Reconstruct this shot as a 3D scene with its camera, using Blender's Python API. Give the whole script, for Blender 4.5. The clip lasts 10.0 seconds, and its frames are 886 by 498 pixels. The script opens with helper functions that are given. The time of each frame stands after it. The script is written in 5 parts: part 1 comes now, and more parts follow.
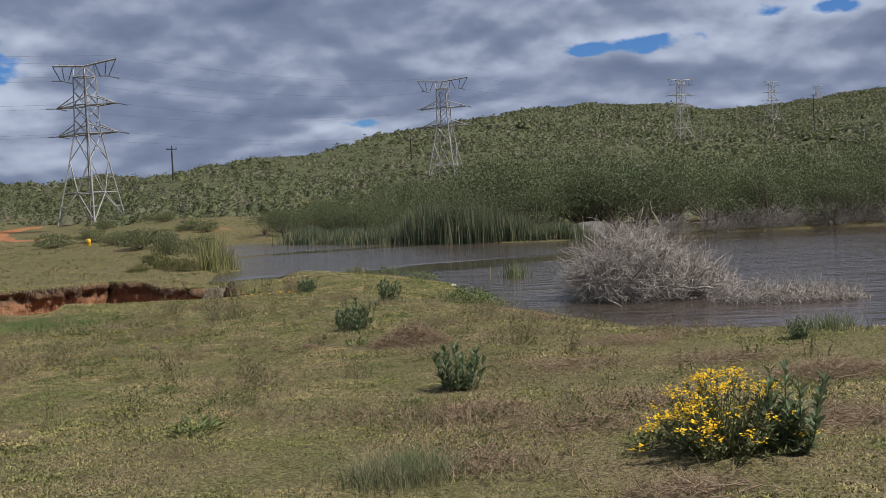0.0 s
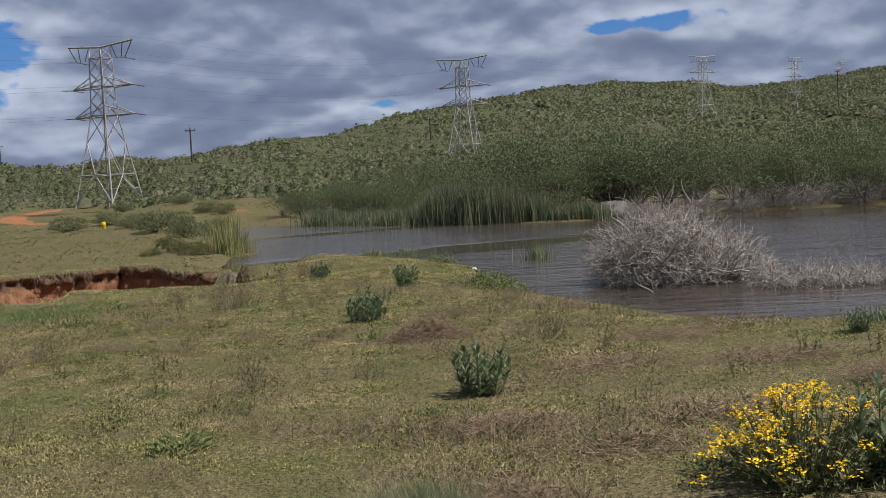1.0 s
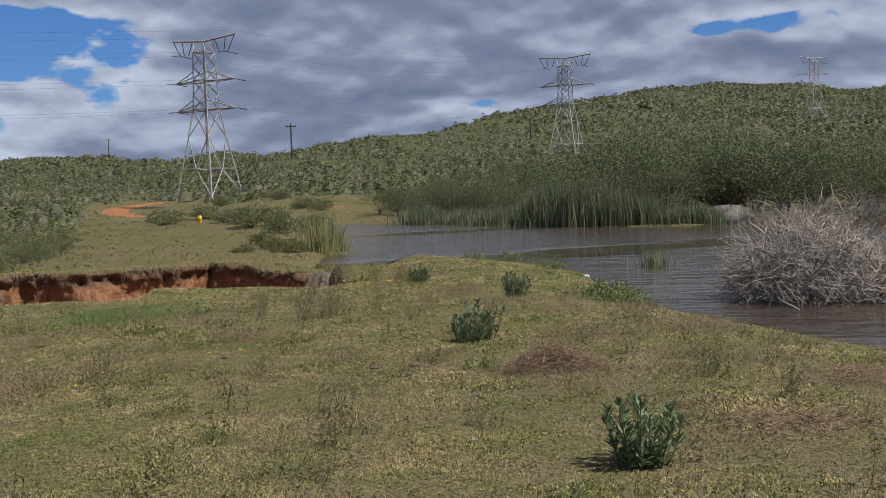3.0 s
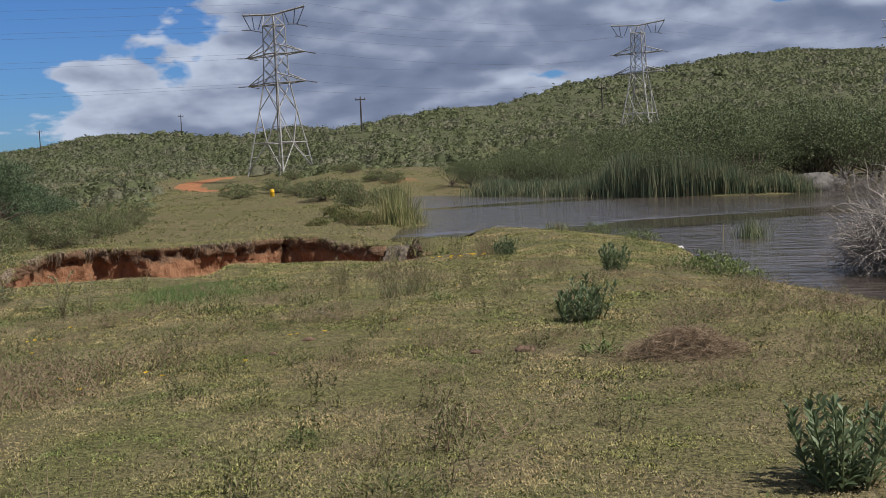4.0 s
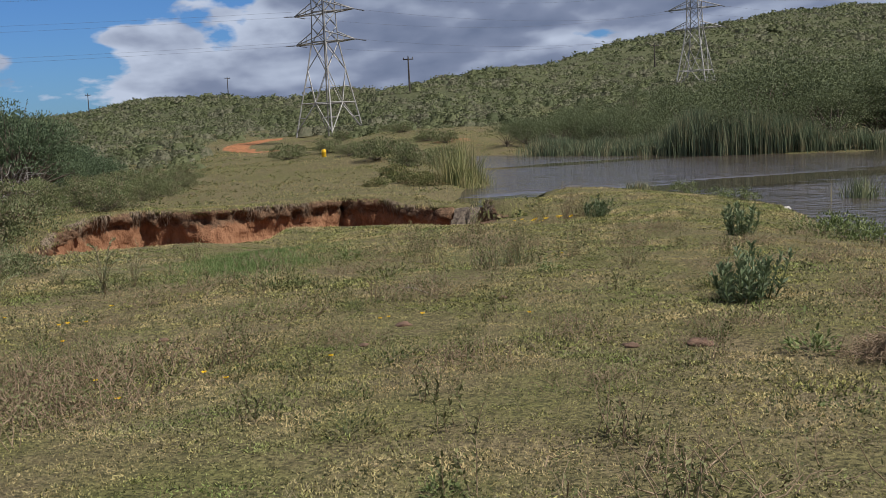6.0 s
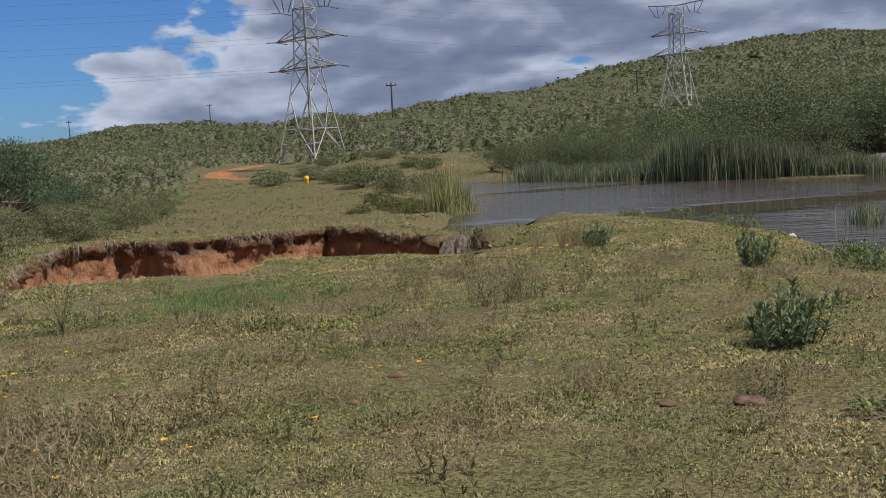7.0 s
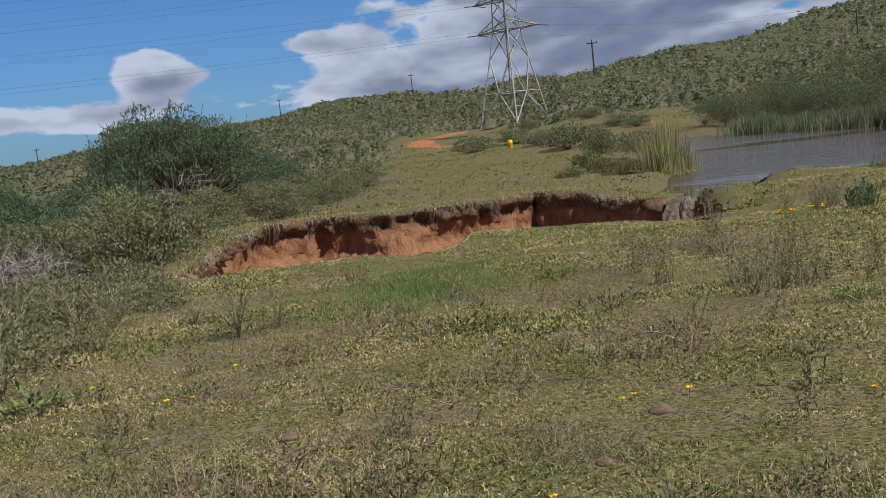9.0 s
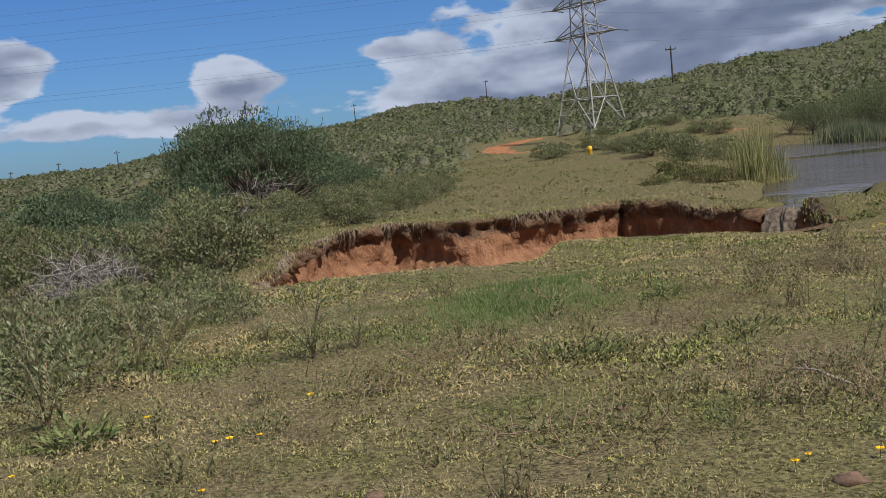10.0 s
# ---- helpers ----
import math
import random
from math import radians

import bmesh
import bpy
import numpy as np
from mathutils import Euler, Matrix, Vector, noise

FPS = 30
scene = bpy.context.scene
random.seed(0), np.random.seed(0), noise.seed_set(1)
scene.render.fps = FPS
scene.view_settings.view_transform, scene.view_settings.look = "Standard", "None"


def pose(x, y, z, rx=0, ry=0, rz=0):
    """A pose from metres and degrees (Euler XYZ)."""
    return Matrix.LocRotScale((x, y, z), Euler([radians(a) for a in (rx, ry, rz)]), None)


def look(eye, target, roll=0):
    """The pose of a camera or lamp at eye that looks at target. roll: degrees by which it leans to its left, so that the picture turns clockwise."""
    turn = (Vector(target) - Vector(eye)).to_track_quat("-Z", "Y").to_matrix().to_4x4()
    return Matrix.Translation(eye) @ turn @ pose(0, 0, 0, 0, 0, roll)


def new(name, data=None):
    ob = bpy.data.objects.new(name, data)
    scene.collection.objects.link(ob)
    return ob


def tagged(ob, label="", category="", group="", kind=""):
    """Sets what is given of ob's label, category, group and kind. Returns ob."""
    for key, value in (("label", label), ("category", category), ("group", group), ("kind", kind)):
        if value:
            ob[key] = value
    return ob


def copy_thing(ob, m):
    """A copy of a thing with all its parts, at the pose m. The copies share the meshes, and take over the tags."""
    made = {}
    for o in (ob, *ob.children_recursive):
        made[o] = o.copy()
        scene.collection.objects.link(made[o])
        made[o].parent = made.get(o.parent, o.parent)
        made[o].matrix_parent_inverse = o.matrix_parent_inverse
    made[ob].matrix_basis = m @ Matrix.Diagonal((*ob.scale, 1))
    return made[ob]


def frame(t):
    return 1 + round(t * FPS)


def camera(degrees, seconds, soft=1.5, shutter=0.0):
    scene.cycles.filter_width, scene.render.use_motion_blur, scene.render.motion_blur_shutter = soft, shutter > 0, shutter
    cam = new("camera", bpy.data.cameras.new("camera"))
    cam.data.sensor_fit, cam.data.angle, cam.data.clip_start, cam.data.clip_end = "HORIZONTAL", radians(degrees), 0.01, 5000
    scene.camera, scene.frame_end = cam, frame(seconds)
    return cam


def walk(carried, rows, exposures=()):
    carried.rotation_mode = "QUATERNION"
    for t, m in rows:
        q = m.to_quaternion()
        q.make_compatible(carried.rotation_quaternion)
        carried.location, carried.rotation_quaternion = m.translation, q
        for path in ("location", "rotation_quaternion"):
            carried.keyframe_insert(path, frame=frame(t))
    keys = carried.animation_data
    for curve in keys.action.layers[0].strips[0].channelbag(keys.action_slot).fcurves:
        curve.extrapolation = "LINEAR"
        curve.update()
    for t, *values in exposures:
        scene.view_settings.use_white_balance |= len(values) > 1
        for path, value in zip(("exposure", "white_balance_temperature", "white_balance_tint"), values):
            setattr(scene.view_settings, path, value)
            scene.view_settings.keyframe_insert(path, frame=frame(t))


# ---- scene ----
cam = camera(44.4, 10.0, 0.65)
PATH = [
    (0, (-0.558, -1.281, 1.646), (-0.453, 0.714, 1.568), -2.6),
    (0.5, (-0.504, -0.759, 1.623), (-0.376, 1.235, 1.524), -2.4),
    (1, (-0.485, -0.13, 1.656), (-0.419, 1.865, 1.543), -3.0),
    (1.5, (-0.544, 0.383, 1.649), (-0.51, 2.374, 1.461), -0.8),
    (2, (-0.545, 0.938, 1.64), (-0.603, 2.934, 1.535), -1.6),
    (2.5, (-0.647, 1.563, 1.637), (-0.733, 3.56, 1.598), -2.1),
    (3, (-0.727, 2.131, 1.621), (-0.837, 4.126, 1.515), -1.9),
    (3.1, (-0.751, 2.245, 1.617), (-0.896, 4.24, 1.566), -1.9),
    (4.3, (-1.277, 3.643, 1.51), (-1.517, 5.621, 1.34), -2.6),
    (4.5, (-1.36, 3.837, 1.493), (-1.6, 5.815, 1.325), -2.7),
    (5, (-1.625, 4.414, 1.441), (-2.001, 6.371, 1.274), -2.9),
    (5.5, (-1.875, 4.913, 1.403), (-2.22, 6.877, 1.247), -2.6),
    (5.7, (-1.946, 5.108, 1.409), (-2.267, 7.068, 1.174), -2.8),
    (6.8, (-2.308, 6.303, 1.37), (-2.646, 8.27, 1.234), -3.3),
    (7, (-2.335, 6.474, 1.386), (-2.626, 8.445, 1.215), -3.1),
    (7.5, (-2.413, 6.987, 1.355), (-2.815, 8.94, 1.204), -3.6),
    (8, (-2.588, 7.488, 1.312), (-3.039, 9.433, 1.191), -3.6),
    (8.5, (-2.751, 7.953, 1.315), (-3.34, 9.854, 1.113), -3.8),
    (9, (-2.981, 8.535, 1.332), (-3.64, 10.412, 1.124), -6.1),
    (9.5, (-3.277, 9.004, 1.317), (-4.075, 10.827, 1.113), -5.7),
    (10, (-3.535, 9.462, 1.29), (-4.316, 11.295, 1.107), -5.6),
]
walk(cam, [(t, look(eye, target, roll)) for t, eye, target, roll in PATH])

# ---- world, sun ----
SUN_AZ, SUN_EL = radians(114), radians(56)
world = bpy.data.worlds.new("sky")
scene.world = world
world.use_nodes = True


class Nodes:
    """A short hand for building node trees."""

    def __init__(self, tree):
        self.tree = tree
        tree.nodes.clear()

    def add(self, kind, *links, **values):
        n = self.tree.nodes.new(kind)
        for key, v in values.items():
            if key.startswith("i_"):
                n.inputs[key[2:].replace("_", " ")].default_value = v
            else:
                setattr(n, key, v)
        for slot, source in links:
            self.tree.links.new(source, n.inputs[slot])
        return n

    def math(self, op, a, b=0.0, c=0.0, clamp=False):
        n = self.tree.nodes.new("ShaderNodeMath")
        n.operation, n.use_clamp = op, clamp
        for k, v in enumerate((a, b, c)):
            if isinstance(v, (int, float)):
                n.inputs[k].default_value = v
            else:
                self.tree.links.new(v, n.inputs[k])
        return n.outputs[0]

    def noise(self, vec, scale, detail=4.0, rough=0.55, dist=0.0):
        n = self.add("ShaderNodeTexNoise", ("Vector", vec), i_Scale=scale, i_Detail=detail, i_Roughness=rough, i_Distortion=dist)
        return n.outputs["Fac"]

    def ramp(self, fac, *stops):
        n = self.add("ShaderNodeValToRGB", ("Fac", fac))
        e = n.color_ramp.elements
        while len(e) < len(stops):
            e.new(0.5)
        for k, (p, c) in enumerate(stops):
            e[k].position = p
            e[k].color = (c, c, c, 1) if isinstance(c, (int, float)) else (*c, 1)
        return n.outputs["Color"]

    def mix(self, fac, a, b, mode="MIX"):
        n = self.tree.nodes.new("ShaderNodeMix")
        n.data_type, n.blend_type = "RGBA", mode
        for k, v in ((0, fac), (6, a), (7, b)):
            if isinstance(v, (int, float)):
                n.inputs[k].default_value = v
            elif isinstance(v, tuple):
                n.inputs[k].default_value = (*v, 1)
            else:
                self.tree.links.new(v, n.inputs[k])
        return n.outputs[2]


w = Nodes(world.node_tree)
sky = w.add("ShaderNodeTexSky", sky_type="NISHITA", sun_disc=False, sun_elevation=SUN_EL, sun_rotation=SUN_AZ, altitude=200, air_density=1.0, dust_density=0.6, ozone_density=2.0)
coord = w.add("ShaderNodeTexCoord").outputs["Generated"]
xyz = w.add("ShaderNodeSeparateXYZ", ("Vector", coord))
turn_deg = w.math("MULTIPLY", w.math("ARCTAN2", xyz.outputs["X"], xyz.outputs["Y"]), 57.2958)
rise_deg = w.math("MULTIPLY", w.math("ARCSINE", xyz.outputs["Z"]), 57.2958)


def sky_place(shift=0.0):
    """Compass turn and height in the sky as a plane for noise, drawn out sideways near the horizon."""
    up = w.math("POWER", w.math("MAXIMUM", w.math("ADD", rise_deg, 1.0 + shift), 0.05), 0.72)
    return w.add("ShaderNodeCombineXYZ", (0, w.math("MULTIPLY", turn_deg, 0.2)), (1, up)).outputs[0]


def puff_at(turn, rise, wide, high):
    """A rounded bank of cumulus, or with a flat weight a gap in the sheet."""
    a = w.math("MULTIPLY", w.math("SUBTRACT", turn_deg, turn), 1.0 / wide)
    b = w.math("MULTIPLY", w.math("SUBTRACT", rise_deg, rise), 1.0 / high)
    r2 = w.math("ADD", w.math("MULTIPLY", a, a), w.math("MULTIPLY", b, b))
    return w.math("EXPONENT", w.math("MULTIPLY", r2, -1.0))


def between(v, lo, hi):
    n = w.add("ShaderNodeMapRange", ("Value", v), i_From_Min=lo, i_From_Max=hi, interpolation_type="SMOOTHSTEP")
    return n.outputs[0]


shape = w.noise(sky_place(), 0.66, 9.0, 0.54, 0.1)
fine = w.noise(sky_place(), 1.5, 7.0, 0.52, 0.1)
body = w.noise(sky_place(), 0.62, 4.0, 0.42, 0.1)
body_above = w.noise(sky_place(0.55), 0.62, 4.0, 0.42, 0.1)
lumps = w.noise(sky_place(), 1.25, 4.0, 0.45, 0.1)
# a broken grey sheet overhead and to the east; a blue opening in the west with cumulus along the horizon
west = w.math("MULTIPLY", between(turn_deg, -13.0, -25.0), between(turn_deg, -75.0, -55.0))
opening = w.math("MULTIPLY", west, between(rise_deg, 10.6, 8.6))
cover = w.math("MULTIPLY_ADD", opening, -0.44, 0.30)
for weight, spot in ((0.36, (-24.0, 5.2, 3.0, 1.3)), (0.44, (-33.5, 4.6, 2.4, 1.2)), (0.46, (-44.5, 5.6, 3.4, 2.0)), (0.25, (-37.0, 2.7, 12.0, 0.9)), (0.26, (-21.5, 2.9, 6.0, 1.2)), (-0.47, (11.5, 7.8, 4.2, 0.8)), (-0.26, (23.0, 8.9, 3.0, 0.6)), (-0.2, (-1.0, 4.6, 3.0, 0.5))):
    cover = w.math("MULTIPLY_ADD", puff_at(*spot), weight, cover)
cover = w.math("ADD", cover, w.math("MULTIPLY_ADD", shape, 0.9, w.math("MULTIPLY", fine, 0.28)))
mask = w.ramp(cover, (0.62, 0.0), (0.67, 1.0))
thin = between(cover, 0.92, 0.64)
puff = w.math("SUBTRACT", body, body_above)
tone = w.math("MULTIPLY_ADD", puff, 1.35, w.math("MULTIPLY_ADD", lumps, 0.6, w.math("MULTIPLY_ADD", fine, 0.22, 0.01)))
tone = w.math("MULTIPLY_ADD", thin, 0.22, w.math("MULTIPLY_ADD", opening, 0.06, tone))
tone = w.math("ADD", tone, w.math("MULTIPLY", between(rise_deg, 4.5, 1.5), 0.05))
cloud = w.ramp(tone, (0.20, (0.106, 0.137, 0.217)), (0.43, (0.165, 0.199, 0.29)), (0.76, (0.395, 0.448, 0.56)))
blue = w.mix(1.0, sky.outputs[0], (0.025, 0.043, 0.073), "MULTIPLY")
both = w.mix(mask, blue, cloud)
back = w.add("ShaderNodeBackground", ("Color", both), i_Strength=1.0)
w.add("ShaderNodeOutputWorld", ("Surface", back.outputs[0]))

sun = new("sun", bpy.data.lights.new("sun", "SUN"))
sun.data.energy, sun.data.angle, sun.data.color = 5.0, radians(1.5), (1.0, 0.955, 0.90)
sun.matrix_world = look((60 * math.sin(SUN_AZ) * math.cos(SUN_EL), 60 * math.cos(SUN_AZ) * math.cos(SUN_EL), 60 * math.sin(SUN_EL)), (0, 0, 0))
scene.view_settings.exposure = 0.33

# ---- materials ----


def material(name):
    m = bpy.data.materials.new(name)
    m.use_nodes = True
    return m, Nodes(m.node_tree)


def finish(n, color, rough=0.8, bump=None, strength=0.3, distance=0.02, metal=0.0, through_light=0.0, spec=0.3):
    bsdf = n.add("ShaderNodeBsdfPrincipled")
    for slot, v in (("Base Color", color), ("Roughness", rough), ("Metallic", metal), ("Specular IOR Level", spec)):
        if isinstance(v, (int, float)):
            bsdf.inputs[slot].default_value = v
        elif isinstance(v, tuple):
            bsdf.inputs[slot].default_value = (*v, 1)
        else:
            n.tree.links.new(v, bsdf.inputs[slot])
    if bump is not None:
        b = n.add("ShaderNodeBump", ("Height", bump), i_Strength=strength, i_Distance=distance)
        n.tree.links.new(b.outputs[0], bsdf.inputs["Normal"])
    out = bsdf.outputs[0]
    if through_light:
        t = n.add("ShaderNodeBsdfTranslucent")
        if isinstance(color, tuple):
            t.inputs["Color"].default_value = (*color, 1)
        else:
            n.tree.links.new(color, t.inputs["Color"])
        out = n.add("ShaderNodeMixShader", (1, out), (2, t.outputs[0]), i_Fac=through_light).outputs[0]
    n.add("ShaderNodeOutputMaterial", ("Surface", out))


def place(n):
    return n.add("ShaderNodeNewGeometry").outputs["Position"]


def leaf_material(name, dark, light, dry=None, scale=0.35, glow=0.25, rough=0.6, tuft_shade=0.0):
    """Leaves or blades: each island has its own tone, and patches of metres differ."""
    m, n = material(name)
    geo = n.add("ShaderNodeNewGeometry")
    c = n.mix(n.ramp(geo.outputs["Random Per Island"], (0.15, 0.0), (0.5, 0.4), (0.9, 1.0)), dark, light)
    if tuft_shade:
        # tuft-scale noise puts shadowed and sunlit clumps into the leaf colour
        tuft = n.math("ADD", n.noise(geo.outputs["Position"], tuft_shade, 2.0), n.math("MULTIPLY_ADD", n.noise(geo.outputs["Position"], tuft_shade * 0.28, 2.0), 0.8, -0.4))
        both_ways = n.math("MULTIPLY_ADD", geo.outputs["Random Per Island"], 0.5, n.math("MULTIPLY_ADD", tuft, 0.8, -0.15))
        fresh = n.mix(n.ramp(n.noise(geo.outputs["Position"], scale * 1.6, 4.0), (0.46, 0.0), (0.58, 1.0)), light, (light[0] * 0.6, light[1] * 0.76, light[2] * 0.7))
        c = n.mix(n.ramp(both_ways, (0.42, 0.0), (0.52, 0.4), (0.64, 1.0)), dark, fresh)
    patch = n.noise(geo.outputs["Position"], scale, 4.0)
    c = n.mix(n.ramp(patch, (0.42, 0.0), (0.68, 0.0 if tuft_shade else 0.5)), c, light)
    if dry:
        dryness = n.math("MULTIPLY", n.ramp(n.noise(geo.outputs["Position"], scale * 2.7, 5.0), (0.44, 0.0), (0.62, 1.0)), n.ramp(geo.outputs["Random Per Island"], (0.2, 0.0), (0.5, 1.0)))
        c = n.mix(dryness, c, dry)
    finish(n, c, rough, through_light=glow, spec=0.25)
    return m


def plain_material(name, a, b, scale=8.0, rough=0.7, metal=0.0, bump=0.2):
    m, n = material(name)
    p = place(n)
    f = n.noise(p, scale, 6.0, 0.6)
    finish(n, n.mix(n.ramp(f, (0.35, 0.0), (0.65, 1.0)), a, b), rough, bump=n.noise(p, scale * 6, 4.0), strength=bump, metal=metal)
    return m


def ground_material():
    m, n = material("ground")
    p = place(n)
    soil = n.add("ShaderNodeAttribute", attribute_name="soil").outputs["Fac"]
    big = n.noise(p, 0.16, 5.0, 0.6)
    mid = n.noise(p, 1.1, 7.0, 0.66)
    fine = n.noise(p, 38.0, 4.0, 0.7)
    cell = n.add("ShaderNodeTexVoronoi", ("Vector", p), i_Scale=55.0).outputs["Color"]
    speck = n.math("MULTIPLY_ADD", n.add("ShaderNodeSeparateColor", ("Color", cell)).outputs[0], 0.5, n.math("MULTIPLY_ADD", fine, 1.0, -0.25))
    green = n.mix(n.ramp(speck, (0.2, 0.0), (0.8, 1.0)), (0.025, 0.027, 0.010), (0.15, 0.142, 0.055))
    straw = n.mix(n.ramp(speck, (0.2, 0.0), (0.8, 1.0)), (0.036, 0.029, 0.017), (0.195, 0.153, 0.088))
    turf = n.mix(n.ramp(n.math("MULTIPLY_ADD", mid, 0.6, n.math("MULTIPLY", big, 0.4)), (0.40, 0.0), (0.58, 0.9)), green, straw)
    scrub = n.ramp(n.add("ShaderNodeMapRange", ("Value", n.add("ShaderNodeSeparateXYZ", ("Vector", p)).outputs["Z"]), i_From_Min=1.2, i_From_Max=4.5).outputs[0], (0.0, 0.0), (1.0, 0.85))
    turf = n.mix(scrub, turf, n.mix(n.ramp(mid, (0.35, 0.0), (0.65, 1.0)), (0.038, 0.045, 0.022), (0.075, 0.084, 0.042)))
    red = n.mix(n.ramp(n.noise(p, 2.2, 6.0, 0.65), (0.35, 0.0), (0.68, 1.0)), (0.15, 0.062, 0.03), (0.38, 0.175, 0.082))
    edge = n.math("ADD", soil, n.math("MULTIPLY_ADD", mid, 0.8, -0.4))
    finish(n, n.mix(n.ramp(edge, (0.42, 0.0), (0.58, 1.0)), turf, red), 0.9, bump=n.math("MULTIPLY_ADD", speck, 0.5, mid), strength=0.7, distance=0.05, spec=0.1)
    return m


def water_material():
    m, n = material("water")
    p = place(n)
    xyz = n.add("ShaderNodeSeparateXYZ", ("Vector", p))
    mapped = n.add("ShaderNodeMapping", ("Vector", p), i_Scale=(0.5, 1.5, 1.0), i_Rotation=(0, 0, radians(10))).outputs[0]
    small = n.noise(mapped, 3.4, 3.0, 0.6)
    large = n.noise(mapped, 1.15, 2.0, 0.5, 0.4)
    wind = n.noise(n.add("ShaderNodeMapping", ("Vector", p), i_Scale=(0.05, 0.16, 1.0), i_Rotation=(0, 0, radians(8))).outputs[0], 1.7, 4.0, 0.6)
    # lanes of calm water between ruffled ones, and a lee under the far shore
    across = n.math("ADD", n.math("MULTIPLY_ADD", xyz.outputs["X"], -0.6, xyz.outputs["Y"]), n.math("MULTIPLY_ADD", wind, 6.0, -3.0))
    lanes = n.ramp(n.math("MULTIPLY", across, 0.0125), (0.0, 1.0), (0.42, 1.0), (0.44, 0.0), (0.48, 0.0), (0.50, 1.0), (0.73, 1.0), (0.75, 0.0), (0.79, 0.0), (0.81, 1.0), (0.9, 1.0))
    lee = n.add("ShaderNodeMapRange", ("Value", n.math("ADD", xyz.outputs["Y"], n.math("MULTIPLY_ADD", wind, 16.0, -8.0))), i_From_Min=53.0, i_From_Max=47.0).outputs[0]
    east = n.add("ShaderNodeMapRange", ("Value", xyz.outputs["X"]), i_From_Min=11.0, i_From_Max=7.0).outputs[0]
    rough_water = n.math("MULTIPLY", n.math("MAXIMUM", lanes, n.math("SUBTRACT", 1.0, east)), n.math("MAXIMUM", lee, east))
    calm = n.math("MULTIPLY_ADD", rough_water, 0.93, 0.07)
    gloss = n.math("MULTIPLY_ADD", rough_water, 0.07, 0.04)
    height = n.math("MULTIPLY", n.math("MULTIPLY_ADD", large, 1.3, n.math("MULTIPLY", small, 0.45)), calm)
    mud = n.mix(n.ramp(n.noise(p, 0.35, 4.0), (0.4, 0.0), (0.6, 1.0)), (0.044, 0.034, 0.027), (0.066, 0.052, 0.042))
    finish(n, mud, gloss, bump=height, strength=1.0, distance=0.085, spec=0.5)
    return m


M_GROUND, M_WATER = ground_material(), water_material()


def bush_material(name, dark, light, grey):
    """Leaves of many bushes in one mesh: each bush has a tone of its own, and each leaf differs a little."""
    m, n = material(name)
    geo = n.add("ShaderNodeNewGeometry")
    own = n.add("ShaderNodeAttribute", attribute_name="own").outputs["Fac"]
    leaf = n.math("MULTIPLY_ADD", geo.outputs["Random Per Island"], 0.5, n.math("MULTIPLY_ADD", own, 0.8, -0.15))
    c = n.mix(n.ramp(leaf, (0.05, 0.0), (0.95, 1.0)), dark, light)
    dull = n.math("ADD", n.math("MULTIPLY", n.noise(geo.outputs["Position"], 0.05, 4.0), 0.7), n.math("MULTIPLY", n.math("FRACT", n.math("MULTIPLY", own, 7.3)), 0.5))
    c = n.mix(n.ramp(dull, (0.58, 0.0), (0.78, 0.85)), c, grey)
    spray_hollows = n.noise(geo.outputs["Position"], 2.6, 5.0, 0.7)
    # shade in the hollows between leaf sprays is put into the colour
    c = n.mix(n.ramp(spray_hollows, (0.36, 0.6), (0.60, 0.0)), c, (dark[0] * 0.6, dark[1] * 0.6, dark[2] * 0.6))
    finish(n, c, 0.65, bump=spray_hollows, strength=0.5, distance=0.4, through_light=0.35, spec=0.15)
    return m


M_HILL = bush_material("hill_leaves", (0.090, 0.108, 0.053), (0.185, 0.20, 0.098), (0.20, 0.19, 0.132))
M_TREE = leaf_material("tree_leaves", (0.056, 0.075, 0.035), (0.136, 0.156, 0.073), None, 0.25, 0.3)
M_ACACIA = leaf_material("acacia_leaves", (0.052, 0.080, 0.044), (0.125, 0.165, 0.086), None, 0.4, 0.35)
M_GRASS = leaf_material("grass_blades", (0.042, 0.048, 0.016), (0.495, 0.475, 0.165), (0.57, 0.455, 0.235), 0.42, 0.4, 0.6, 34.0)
M_REED = leaf_material("reed_blades", (0.078, 0.108, 0.06), (0.18, 0.215, 0.11), (0.26, 0.22, 0.12), 0.3, 0.3)
M_HERB = leaf_material("herb_leaves", (0.055, 0.072, 0.022), (0.21, 0.21, 0.075), (0.25, 0.195, 0.10), 0.7, 0.3, 0.6, 20.0)
M_LUSH = leaf_material("lush_blades", (0.075, 0.122, 0.034), (0.185, 0.25, 0.09), None, 0.8, 0.35)
M_STRAW = leaf_material("straw", (0.13, 0.10, 0.06), (0.36, 0.30, 0.19), None, 0.7, 0.15)
M_BLUEGRASS = leaf_material("grey_grass", (0.08, 0.105, 0.05), (0.22, 0.245, 0.12), (0.27, 0.24, 0.14), 0.9, 0.35)
M_OLIVE = leaf_material("olive_leaves", (0.08, 0.10, 0.042), (0.21, 0.23, 0.105), (0.19, 0.16, 0.10), 0.8, 0.35)
M_ROOT = plain_material("root", (0.10, 0.075, 0.052), (0.27, 0.21, 0.15), 12.0, 0.9)
M_PALEREED = leaf_material("pale_reed_blades", (0.10, 0.125, 0.05), (0.27, 0.27, 0.115), (0.33, 0.27, 0.13), 0.5, 0.35)
M_CATTAIL = leaf_material("blue_reed_blades", (0.085, 0.115, 0.068), (0.20, 0.24, 0.14), (0.25, 0.225, 0.13), 0.5, 0.4)
